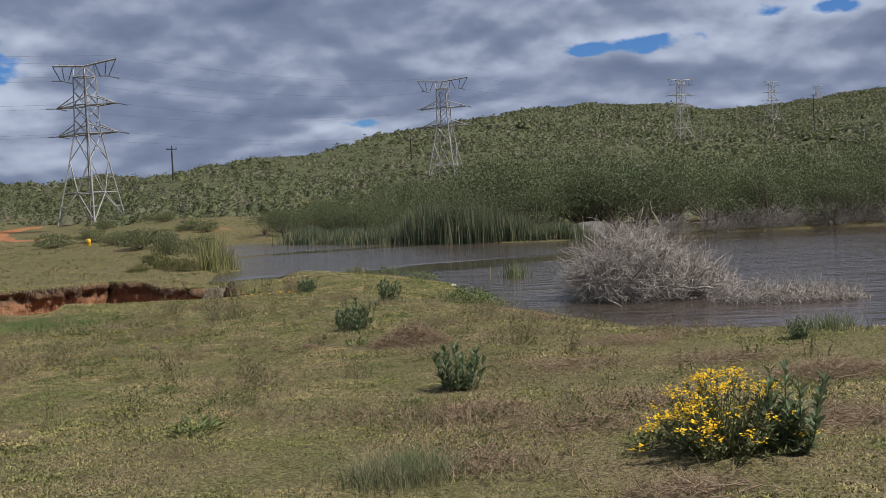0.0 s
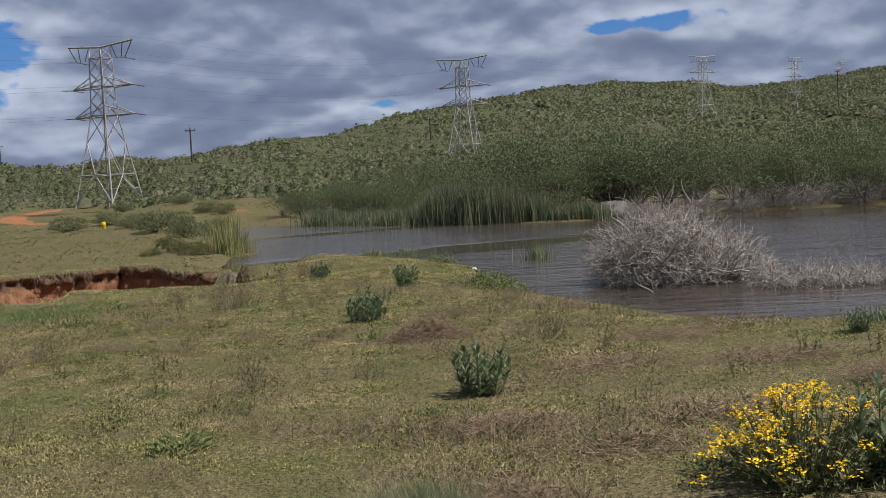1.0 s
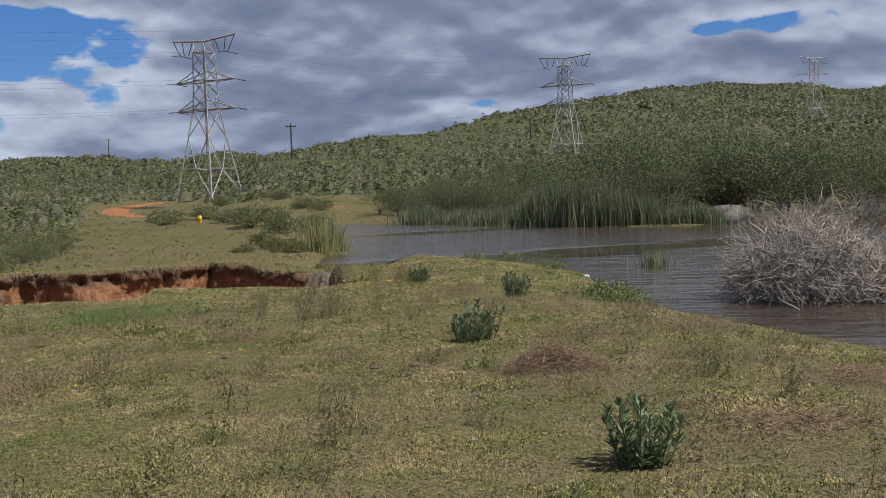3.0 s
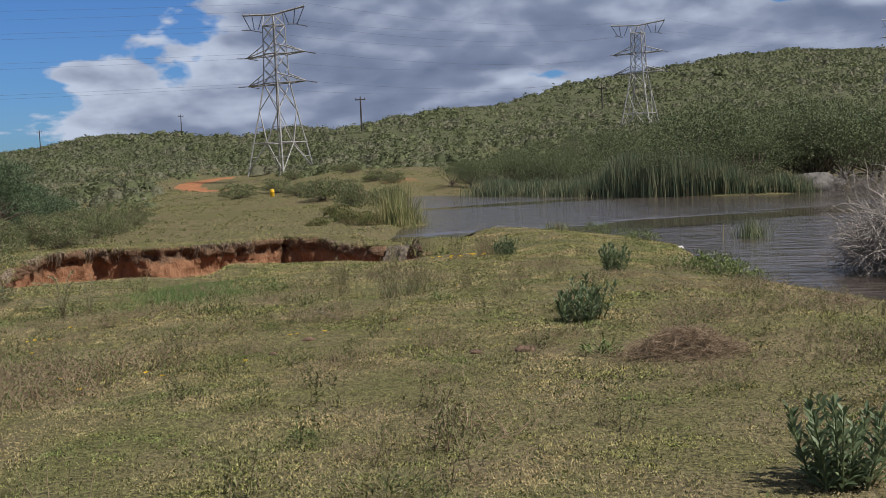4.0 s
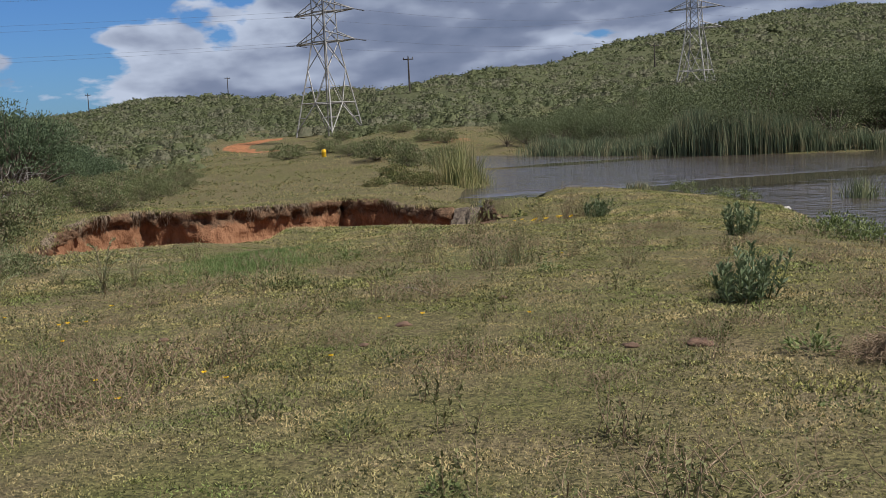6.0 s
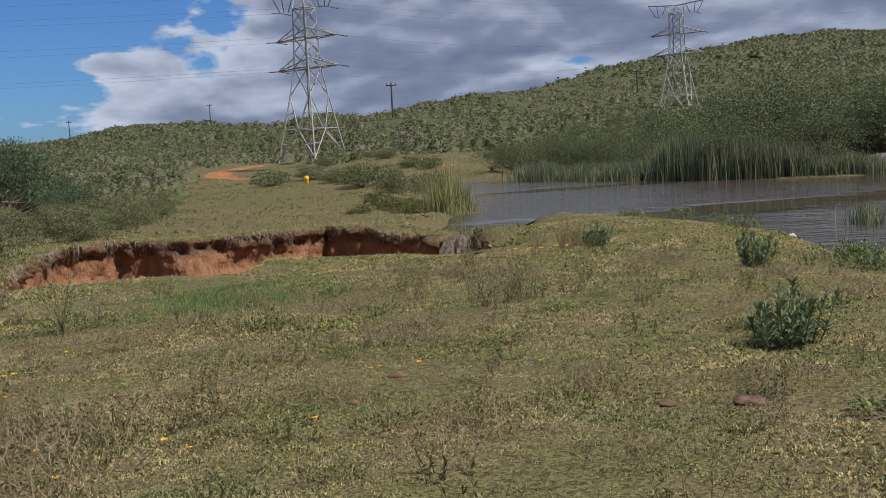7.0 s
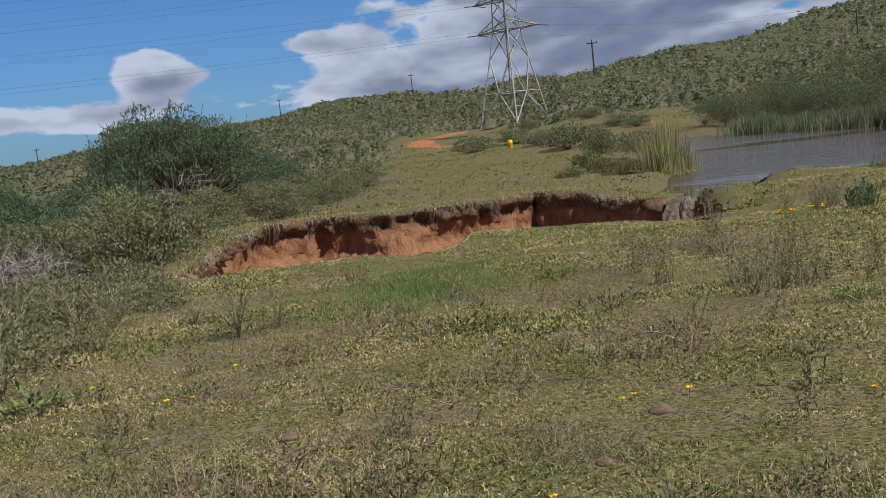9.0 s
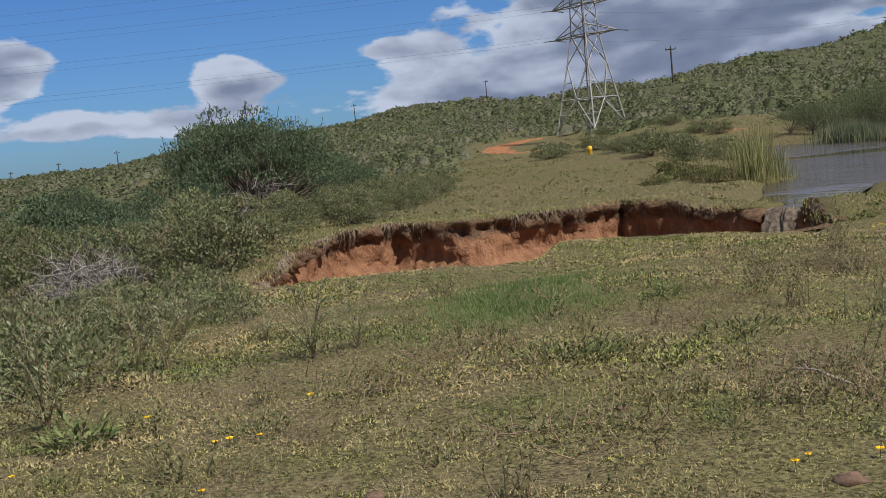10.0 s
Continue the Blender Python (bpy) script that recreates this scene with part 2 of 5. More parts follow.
M_TWIG = plain_material("dead_wood", (0.175, 0.152, 0.135), (0.40, 0.36, 0.32), 6.0, 0.85)
M_GREYTWIG = plain_material("grey_twigs", (0.125, 0.11, 0.10), (0.28, 0.25, 0.23), 6.0, 0.85)
M_BARK = plain_material("bark", (0.07, 0.055, 0.04), (0.16, 0.13, 0.10), 5.0, 0.9)
M_STEEL = plain_material("galvanised_steel", (0.25, 0.245, 0.235), (0.40, 0.385, 0.365), 2.0, 0.55, 0.35, 0.05)
M_DARKSTEEL = plain_material("weathered_cable", (0.06, 0.06, 0.065), (0.11, 0.11, 0.12), 2.0, 0.6, 0.3, 0.0)
M_DRUM = plain_material("yellow_plastic", (0.62, 0.36, 0.015), (0.72, 0.45, 0.03), 3.0, 0.45, 0.0, 0.05)
M_FOAM = plain_material("foam", (0.030, 0.022, 0.016), (0.135, 0.108, 0.082), 9.0, 0.9, 0.0, 0.6)
M_POLE = plain_material("tarred_pole", (0.035, 0.03, 0.027), (0.07, 0.06, 0.05), 4.0, 0.9)

# ---- shared tools ----
rng = np.random.default_rng(7)


def lattice(ix, iy, seed):
    h = (ix.astype(np.int64) * 374761393 + iy.astype(np.int64) * 668265263 + seed * 974634541) & 0xFFFFFFFF
    h = ((h ^ (h >> 13)) * 1274126177) & 0xFFFFFFFF
    return ((h ^ (h >> 16)) & 0xFFFF) / 65535.0


def vnoise(x, y, scale, seed=0):
    x, y = np.asarray(x) * scale, np.asarray(y) * scale
    ix, iy = np.floor(x), np.floor(y)
    fx, fy = x - ix, y - iy
    fx, fy = fx * fx * (3 - 2 * fx), fy * fy * (3 - 2 * fy)
    a, b = lattice(ix, iy, seed), lattice(ix + 1, iy, seed)
    c, d = lattice(ix, iy + 1, seed), lattice(ix + 1, iy + 1, seed)
    return (a + (b - a) * fx) * (1 - fy) + (c + (d - c) * fx) * fy - 0.5


def fbm(x, y, scale, seed=0, octaves=4):
    return sum(vnoise(x, y, scale * 2 ** k, seed + k) * 0.5 ** k for k in range(octaves))


def line_distance(x, y, line, closed=False):
    x, y = np.asarray(x, float), np.asarray(y, float)
    best = np.full(x.shape, 1e9)
    pts = list(line) + ([line[0]] if closed else [])
    for (ax, ay), (bx, by) in zip(pts, pts[1:]):
        dx, dy = bx - ax, by - ay
        t = np.clip(((x - ax) * dx + (y - ay) * dy) / (dx * dx + dy * dy), 0, 1)
        best = np.minimum(best, np.hypot(x - ax - t * dx, y - ay - t * dy))
    return best


def inside(x, y, ring):
    x, y = np.asarray(x, float), np.asarray(y, float)
    odd = np.zeros(x.shape, bool)
    for (ax, ay), (bx, by) in zip(ring, ring[1:] + ring[:1]):
        cross = (ay > y) != (by > y)
        odd ^= cross & (x < (bx - ax) * (y - ay) / ((by - ay) or 1e-9) + ax)
    return odd


def smooth(t):
    t = np.clip(t, 0, 1)
    return t * t * (3 - 2 * t)


def mesh_from(name, verts, faces, mat, soft=False):
    me = bpy.data.meshes.new(name)
    verts = np.asarray(verts, dtype=np.float32)
    faces = np.asarray(faces, dtype=np.int32)
    k = faces.shape[1]
    me.vertices.add(len(verts))
    me.vertices.foreach_set("co", verts.ravel())
    me.loops.add(faces.size)
    me.loops.foreach_set("vertex_index", faces.ravel())
    me.polygons.add(len(faces))
    me.polygons.foreach_set("loop_start", np.arange(0, faces.size, k, dtype=np.int32))
    me.update(calc_edges=True)
    me.validate()
    if soft:
        me.polygons.foreach_set("use_smooth", np.ones(len(faces), bool))
    me.materials.append(mat)
    return me


def thing(name, label, category, at=(0, 0, 0), turn=0.0, size=1.0, group="", kind=""):
    ob = new(name)
    ob.matrix_basis = pose(*at, 0, 0, turn) @ Matrix.Diagonal((size, size, size, 1))
    return tagged(ob, label, category, group, kind)


def piece(name, verts, faces, mat, parent=None, label="", soft=False):
    ob = new(name, mesh_from(name, verts, faces, mat, soft))
    if parent is not None:
        ob.parent = parent
    if label:
        ob["label"] = label
    return ob


class Build:
    """Collects quads of tubes, beams and leaves for one mesh."""

    def __init__(self):
        self.v, self.f, self.count = [], [], 0

    def put(self, verts, faces):
        self.v.append(np.asarray(verts, float))
        self.f.append(np.asarray(faces, int) + self.count)
        self.count += len(verts)
        return self

    def tube(self, points, radii, sides=5):
        pts = np.asarray(points, float)
        radii = np.broadcast_to(np.asarray(radii, float), (len(pts),))
        d = np.gradient(pts, axis=0)
        d /= np.linalg.norm(d, axis=1)[:, None] + 1e-9
        ref = np.array((0.0, 0.0, 1.0)) if abs(d[:, 2]).mean() < 0.8 else np.array((1.0, 0.0, 0.0))
        u = np.cross(d, ref)
        u /= np.linalg.norm(u, axis=1)[:, None] + 1e-9
        s = np.cross(d, u)
        a = np.arange(sides) * 2 * np.pi / sides
        ring = pts[:, None] + radii[:, None, None] * (np.cos(a)[None, :, None] * u[:, None] + np.sin(a)[None, :, None] * s[:, None])
        i, k = np.meshgrid(np.arange(len(pts) - 1), np.arange(sides), indexing="ij")
        n = (k + 1) % sides
        f = np.stack((i * sides + k, i * sides + n, (i + 1) * sides + n, (i + 1) * sides + k), -1).reshape(-1, 4)
        return self.put(ring.reshape(-1, 3), f)

    def beam(self, a, b, width):
        return self.tube((a, b), width * 0.7071, 4)

    def box(self, centre, size):
        c, h = np.asarray(centre, float), np.asarray(size, float) / 2
        v = [(x, y, z) for z in (-1, 1) for y in (-1, 1) for x in (-1, 1)]
        return self.put(c + np.array(v) * h, [(0, 2, 3, 1), (4, 5, 7, 6), (0, 1, 5, 4), (2, 6, 7, 3), (0, 4, 6, 2), (1, 3, 7, 5)])

    def leaves(self, centres, along, length, width, facing=None):
        """Pointed four-cornered leaves from their stalks along their directions, turned to a facing where one is given."""
        c, a = np.asarray(centres, float), np.asarray(along, float)
        a = a / (np.linalg.norm(a, axis=1)[:, None] + 1e-9)
        side = np.cross(a, rng.normal(size=a.shape) if facing is None else facing)
        side /= np.linalg.norm(side, axis=1)[:, None] + 1e-9
        length, width = np.broadcast_to(length, (len(c),))[:, None], np.broadcast_to(width, (len(c),))[:, None]
        mid = c + a * length * 0.45
        v = np.stack((c, mid + side * width / 2, c + a * length, mid - side * width / 2), 1).reshape(-1, 3)
        return self.put(v, np.arange(len(c) * 4).reshape(-1, 4))

    def all(self):
        return np.concatenate(self.v), np.concatenate(self.f)

    def part(self, name, mat, parent=None, label="", soft=False):
        return piece(name, *self.all(), mat, parent, label, soft)


def spread(verts, faces, spots, sizes, turns, squash=None):
    """One mesh of many copies of a clump."""
    verts, faces = np.asarray(verts, float), np.asarray(faces, int)
    n, k = len(spots), len(verts)
    c, s = np.cos(turns)[:, None], np.sin(turns)[:, None]
    sizes = np.asarray(sizes, float)
    hz = sizes if squash is None else sizes * squash
    x = verts[None, :, 0] * sizes[:, None]
    y = verts[None, :, 1] * sizes[:, None]
    out = np.stack((x * c - y * s, x * s + y * c, verts[None, :, 2] * hz[:, None]), -1) + np.asarray(spots)[:, None]
    f = faces[None] + (np.arange(n) * k)[:, None, None]
    return out.reshape(-1, 3), f.reshape(-1, faces.shape[1])


# ---- the lie of the land ----
WATER = -0.5
HUB = (-1.0, -4.0)
POND = [(-5.8, 38.6), (-3.2, 36.5), (-1.4, 34.7), (0.4, 31.6), (1.2, 28.3), (1.3, 24.0), (1.7, 21.1), (2.4, 19.4), (3.0, 17.7), (3.6, 16.1), (4.5, 14.5), (6.4, 13.5), (10, 12.6), (18, 12), (32, 15), (48, 24), (60, 42), (48, 56), (27.5, 58.3), (17.8, 59), (12.2, 62), (9.1, 57), (4.7, 58.7), (-3.6, 70), (-11.3, 81), (-13.5, 80), (-11, 66), (-8.2, 50), (-6.4, 42)]
BANK = [(-11.9, 22.0), (-13.2, 24.4), (-14.7, 28.2), (-14.9, 30.2), (-14.2, 31.8), (-12.3, 31.5), (-10.9, 32.6), (-10.4, 32.9), (-9.5, 34.1), (-8.0, 33.1), (-6.2, 31.4), (-4.95, 31.2), (-4.7, 29.6), (-4.6, 28.3), (-4.1, 27.7)]
EDGE = [(-3.7, 27.0), (-4.1, 26.2), (-4.7, 26.1), (-5.6, 26.7), (-6.9, 27.6), (-7.8, 27.7), (-8.5, 26.2), (-8.2, 24.1), (-8.6, 23.0), (-9.6, 22.5), (-10.4, 22.0), (-11.2, 21.4)]
GULLY = BANK + EDGE
TRACK = [(-36.65, 116.94), (-39.7, 119.43), (-39.89, 114.3), (-39.6, 109.09), (-32.37, 93.3), (-25.67, 77.51)]
SKY_AZ = [-60, -45, -39.5, -36.3, -29, -27, -24.8, -20, -16.4, -12.3, -8, -5.7, -3.4, -1, 1.4, 4.7, 7.7, 10.3, 12.4, 14.9, 17.2, 19.1, 21, 23.2, 25.4, 40, 60]
SKY_EL = [0.6, 0.68, 0.72, 1.14, 1.76, 1.97, 2.39, 2.45, 2.35, 2.5, 2.95, 3.3, 3.4, 3.75, 4.2, 4.66, 4.97, 5.15, 5.18, 4.86, 4.5, 4.46, 4.52, 4.69, 4.94, 5.35, 4.5]


def height(x, y):
    """The ground's height and how bare its soil is."""
    x, y = np.asarray(x, float), np.asarray(y, float)
    az = np.degrees(np.arctan2(x + 2, y - 3))
    far = np.hypot(x + 2, y - 3)
    z = np.maximum(0.07 - 0.008 * y + 0.015 * np.clip(x, -14, 10), -0.32)
    z += 0.05 * fbm(x, y, 0.5, 3) * np.clip(2 - far / 60, 0, 1) + 0.03 * fbm(x, y, 2.4, 9, 3) * np.clip(1.5 - far / 40, 0, 1)
    # low ground where the gully runs out
    z -= 2.4 * smooth((-11.5 - x) / 9) * smooth((27 - y) / 5) + 1.4 * smooth((-17 - x) / 10) * smooth((60 - y) / 30) * smooth((y - 24) / 5)
    start = np.interp(az, [-60, -40, -12, -8, -4, 0, 8, 25, 60], [60, 50, 35, 45, 72, 68, 60, 62, 62])
    top_at = np.interp(az, [-60, -30, -22, -18, -12, -6, 0, 10, 17, 25, 60], [520, 430, 360, 300, 200, 210, 280, 420, 520, 650, 650])
    power = np.interp(az, [-60, -12, -6, 0, 25], [1.7, 1.85, 1.85, 1.5, 1.5])
    rise = 1.5 + top_at * np.tan(np.radians(np.interp(az, SKY_AZ, SKY_EL))) - 1.4 + 0.3
    s = np.clip((far - start) / (top_at - start), 0, 1)
    hill = rise * s ** power - 0.02 * np.clip(far - top_at, 0, 600)
    hill = np.where(np.abs(az) > 75, np.minimum(hill, 4), hill)
    z = z + hill + fbm(x, y, 0.03, 5) * 2.5 * smooth(s * 4)
    soil = np.zeros(x.shape)
    # pond
    pond, shore = inside(x, y, POND), line_distance(x, y, POND, True)
    z = np.where(pond, WATER - np.minimum(0.9, 0.02 + 0.22 * shore), np.minimum(z, WATER + 0.03 + 0.13 * shore + 2.0 * np.clip(shore - 3.0, 0, 90)))
    soil = np.where(pond, 0.4, soil)
    # outflow
    run = line_distance(x, y, [(-5.6, 40.0), (-5.3, 36.0), (-5.4, 33.0), (-5.4, 31.3)])
    z = np.minimum(z, WATER - 0.14 + np.clip(run - 0.95, 0, None) * 0.4 + np.clip(run - 3, 0, None) * 2)
    # gully
    z = z - 0.24 * smooth((3.6 - line_distance(x, y, EDGE)) / 3.4) * smooth((x + 9.6) / 2.2) * (y < 30) * ~pond
    near, wall = line_distance(x, y, EDGE), line_distance(x, y, BANK)
    cut = inside(x, y, GULLY) | ((wall < 0.55) & (near > 0.9))
    floor = -1.55 + 0.85 * smooth((x + 5.9) / 1.8) + 0.12 * fbm(x, y, 0.8, 21)
    dug = z + (floor - z) * smooth(near / 1.3) * smooth(np.hypot(x + 3.95, y - 27.4) / 2.2)
    z = np.where(cut, dug, z)
    soil = np.where(cut, np.maximum(soil, smooth((near - 0.15) / 0.5) * smooth((np.hypot(x + 3.95, y - 27.4) - 1.2) / 1.5)), soil)
    # the red track beyond the plain
    track = line_distance(x, y, TRACK)
    soil = np.maximum(soil, 0.95 * smooth((1.75 - track) / 0.9))
    patch = np.hypot((x + 14.5) / 4.5, (y - 88) / 2.2)
    soil = np.maximum(soil, 0.5 * smooth(1.5 - patch))
    return z, soil


def ground_at(x, y):
    return float(height(np.array([x]), np.array([y]))[0][0])


def build_ground():
    az = np.radians(np.concatenate((np.arange(-62, 48, 0.4), np.arange(48, 298, 6.0))))
    r = np.concatenate(((0.01,), np.arange(0.4, 46, 0.2), 46 * 1.035 ** np.arange(0, 126)))
    a, d = np.meshgrid(az, r)
    x, y = HUB[0] + d * np.sin(a), HUB[1] + d * np.cos(a)
    z, soil = height(x, y)
    n, m = len(r), len(az)
    i, k = np.meshgrid(np.arange(n - 1), np.arange(m), indexing="ij")
    q = (k + 1) % m
    f = np.stack((i * m + k, (i + 1) * m + k, (i + 1) * m + q, i * m + q), -1).reshape(-1, 4)
    me = mesh_from("ground", np.stack((x, y, z), -1).reshape(-1, 3), f, M_GROUND, True)
    me.attributes.new("soil", "FLOAT", "POINT").data.foreach_set("value", soil.ravel().astype(np.float32))
    tagged(new("ground", me), "grazed yellow-green pasture rising to a bushy hillside", "ground", kind="structure")


build_ground()


def build_water():
    ring = []
    cx, cy = np.mean(POND, axis=0)
    pts = POND + POND[:1]
    for (ax, ay), (bx, by) in zip(pts, pts[1:]):
        l = math.hypot(bx - ax, by - ay)
        nx, ny = (by - ay) / l, -(bx - ax) / l
        ring.append(((ax + bx) / 2 - nx * 0.0, (ay + by) / 2 - ny * 0.0))
        ring.append((bx, by))
    bm = bmesh.new()
    vs = []
    area = sum(a[0] * b[1] - b[0] * a[1] for a, b in zip(ring, ring[1:] + ring[:1]))
    for k, (px, py) in enumerate(ring):
        a, b = ring[k - 1], ring[(k + 1) % len(ring)]
        l = math.hypot(b[0] - a[0], b[1] - a[1])
        out = 1 if area > 0 else -1
        grow = 0.7 if not (-7 < px < -3 and py < 42) else 0.3
        vs.append(bm.verts.new((px + out * (b[1] - a[1]) / l * grow, py - out * (b[0] - a[0]) / l * grow, WATER)))
    bm.faces.new(vs)
    bmesh.ops.triangulate(bm, faces=bm.faces[:])
    bmesh.ops.recalc_face_normals(bm, faces=bm.faces[:])
    if bm.faces[0].normal.z < 0 if bm.faces else False:
        bmesh.ops.reverse_faces(bm, faces=bm.faces[:])
    me = bpy.data.meshes.new("water")
    bm.to_mesh(me)
    bm.free()
    me.materials.append(M_WATER)
    tagged(new("water", me), "brown rippled pond water reflecting grey clouds", "pond", kind="structure")


build_water()


# ---- blades ----
def reed_blades(spots, tall, lean=0.12, wide=0.028, joints=4):
    n = len(spots)
    x, y, z = np.asarray(spots, float).T
    h = tall * rng.uniform(0.6, 1.1, n)
    a = rng.uniform(0, 6.28, n)
    bend = np.abs(rng.normal(size=n)) * lean * h
    face = rng.uniform(0, 6.28, n)
    t = np.linspace(0, 1, joints)
    px = x[:, None] + np.cos(a)[:, None] * bend[:, None] * t ** 2
    py = y[:, None] + np.sin(a)[:, None] * bend[:, None] * t ** 2
    pz = z[:, None] + h[:, None] * (t - 0.12 * (bend / h)[:, None] * t ** 3)
    wd = wide * rng.uniform(0.7, 1.3, n)[:, None] * (1 - t ** 1.6 * 0.93)
    dx, dy = np.cos(face)[:, None] * wd / 2, np.sin(face)[:, None] * wd / 2
    v = np.stack((np.stack((px - dx, py - dy, pz), -1), np.stack((px + dx, py + dy, pz), -1)), 2).reshape(n, joints * 2, 3)
    q = np.array([(2 * i, 2 * i + 1, 2 * i + 3, 2 * i + 2) for i in range(joints - 1)])
    f = q[None] + (np.arange(n) * joints * 2)[:, None, None]
    return v.reshape(-1, 3), f.reshape(-1, 4)


# ---- the eroded bank ----
def resample(line, step):
    line = np.asarray(line, float)
    d = np.concatenate(([0], np.cumsum(np.hypot(*np.diff(line, axis=0).T))))
    t = np.arange(0, d[-1], step)
    return np.stack([np.interp(t, d, line[:, k]) for k in range(line.shape[1])], -1), t


def soil_material():
    m, n = material("bank_soil")
    p = place(n)
    z = n.add("ShaderNodeSeparateXYZ", ("Vector", p)).outputs["Z"]
    streak = n.add("ShaderNodeMapping", ("Vector", p), i_Scale=(3.0, 3.0, 0.7)).outputs[0]
    a = n.noise(streak, 1.6, 7.0, 0.65)
    b = n.noise(p, 9.0, 6.0, 0.65)
    clay = n.mix(n.ramp(a, (0.3, 0.0), (0.7, 1.0)), (0.155, 0.074, 0.040), (0.31, 0.165, 0.094))
    topsoil = n.mix(n.ramp(b, (0.3, 0.0), (0.7, 1.0)), (0.070, 0.044, 0.029), (0.185, 0.115, 0.072))
    layer = n.math("ADD", n.math("MULTIPLY_ADD", z, 2.4, 2.1), n.math("MULTIPLY_ADD", a, 1.5, -0.75))
    finish(n, n.mix(n.ramp(layer, (0.35, 0.0), (0.62, 1.0)), clay, topsoil), 0.95, bump=n.math("MULTIPLY_ADD", a, 2.0, b), strength=0.9, distance=0.08, spec=0.05)
    return m


M_SOIL = soil_material()


def build_bank():
    line, run = resample(BANK, 0.07)
    tangent = np.gradient(line, axis=0)
    tangent /= np.linalg.norm(tangent, axis=1)[:, None]
    for _ in range(14):
        tangent[1:-1] = (tangent[:-2] + tangent[1:-1] + tangent[2:]) / 3
    out = np.stack((tangent[:, 1], -tangent[:, 0]), -1)
    out /= np.linalg.norm(out, axis=1)[:, None]
    level = height(line[:, 0] - out[:, 0] * 1.1, line[:, 1] - out[:, 1] * 1.1)[0]
    level = np.maximum(level, -0.45)
    for _ in range(20):
        level[1:-1] = (level[:-2] + level[1:-1] + level[2:]) / 3
    gap = np.hypot(line[:, 0] + 5.42, line[:, 1] - 31.3) < 0.5
    level = np.where(gap, WATER - 0.05, level)
    ends = smooth((run[-1] - run) / 2.2) * smooth(run / 1.5)
    jag = np.where(gap, 0.0, fbm(run, run * 0, 0.55, 31, 5) * 0.65)
    rows = [(0.00, 0.02), (0.03, 0.07), (0.09, 0.08), (0.16, 0.06), (0.22, 0.03), (0.29, 0.03), (0.37, 0.05), (0.45, 0.08), (0.53, 0.09), (0.60, 0.15), (0.67, 0.24), (0.74, 0.38), (0.82, 0.60), (0.90, 0.88), (1.0, 1.25)]
    v = []
    for f, push in rows:
        z = level + 0.015 - f * (level + 1.72 - 0.85 * smooth((line[:, 0] + 5.9) / 1.8)) * (0.12 + 0.88 * ends) - 0.12 * (1 - ends)
        rough = fbm(run * 0.8, z * 1.6 + 5, 1.5, 41, 5) * (0.16 if f > 0.2 else 0.3) + fbm(run, z * 1.8, 5.0, 61, 4) * (0.16 if f > 0.25 else 0.34) + np.where(fbm(run, z * 0.5, 0.9, 83, 2) > 0.17, -0.07, 0.0) * (0.2 < f < 0.75)
        o = push + jag * (0.5 + 0.5 * min(1, f * 4)) + rough * min(1.0, f * 8)
        v.append(np.stack((line[:, 0] + out[:, 0] * o, line[:, 1] + out[:, 1] * o, z), -1))
    v = np.stack(v, 1)
    n, m = v.shape[:2]
    i, k = np.meshgrid(np.arange(n - 1), np.arange(m - 1), indexing="ij")
    f = np.stack((i * m + k, i * m + k + 1, (i + 1) * m + k + 1, (i + 1) * m + k), -1).reshape(-1, 4)
    bank = tagged(piece("bank", v.reshape(-1, 3), f, M_SOIL, soft=True), "crumbling orange-red eroded gully bank under turf", "bank", kind="structure")
    # turf along the brink
    lip = []
    for back, lift in ((0.0, -0.10), (0.06, -0.02), (0.02, 0.03), (-0.35, 0.04), (-0.8, 0.03), (-1.15, -0.06)):
        o = back + (jag * 0.52 if back > -0.3 else jag * 0.3) + fbm(run, run * 0 + back, 3.0, 71, 3) * 0.10
        lip.append(np.stack((line[:, 0] + out[:, 0] * o, line[:, 1] + out[:, 1] * o, level + lift - 0.2 * (1 - ends) + fbm(run, run * 0 + back * 3, 1.4, 77, 3) * 0.05), -1))
    lip = np.stack(lip, 1)
    m = lip.shape[1]
    i, k = np.meshgrid(np.arange(n - 1), np.arange(m - 1), indexing="ij")
    f = np.stack((i * m + k, (i + 1) * m + k, (i + 1) * m + k + 1, i * m + k + 1), -1).reshape(-1, 4)
    f = f[(np.hypot(line[:, 0] + 5.42, line[:, 1] - 31.3) > 0.56)[f[:, 0] // m]]
    me = mesh_from("turf_lip", lip.reshape(-1, 3), f, M_GROUND, True)
    me.attributes.new("soil", "FLOAT", "POINT")
    new("turf_lip", me).parent = bank
    # grass on the brink
    tops = lip[:, 1:5][np.hypot(line[:, 0] + 5.5, line[:, 1] - 31.3) > 0.75]
    pick = tops[rng.integers(0, len(tops), 9000), rng.integers(0, 4, 9000)] + rng.normal(size=(9000, 3)) * np.array((0.14, 0.14, 0.0))
    gv, gf = reed_blades(pick - np.array((0, 0, 0.02)), 0.075, 0.9, 0.011, 3)
    piece("brink_grass", gv, gf, M_GRASS, bank, "short grass on the brink of the bank")
    # roots that hang over the wall
    b = Build()
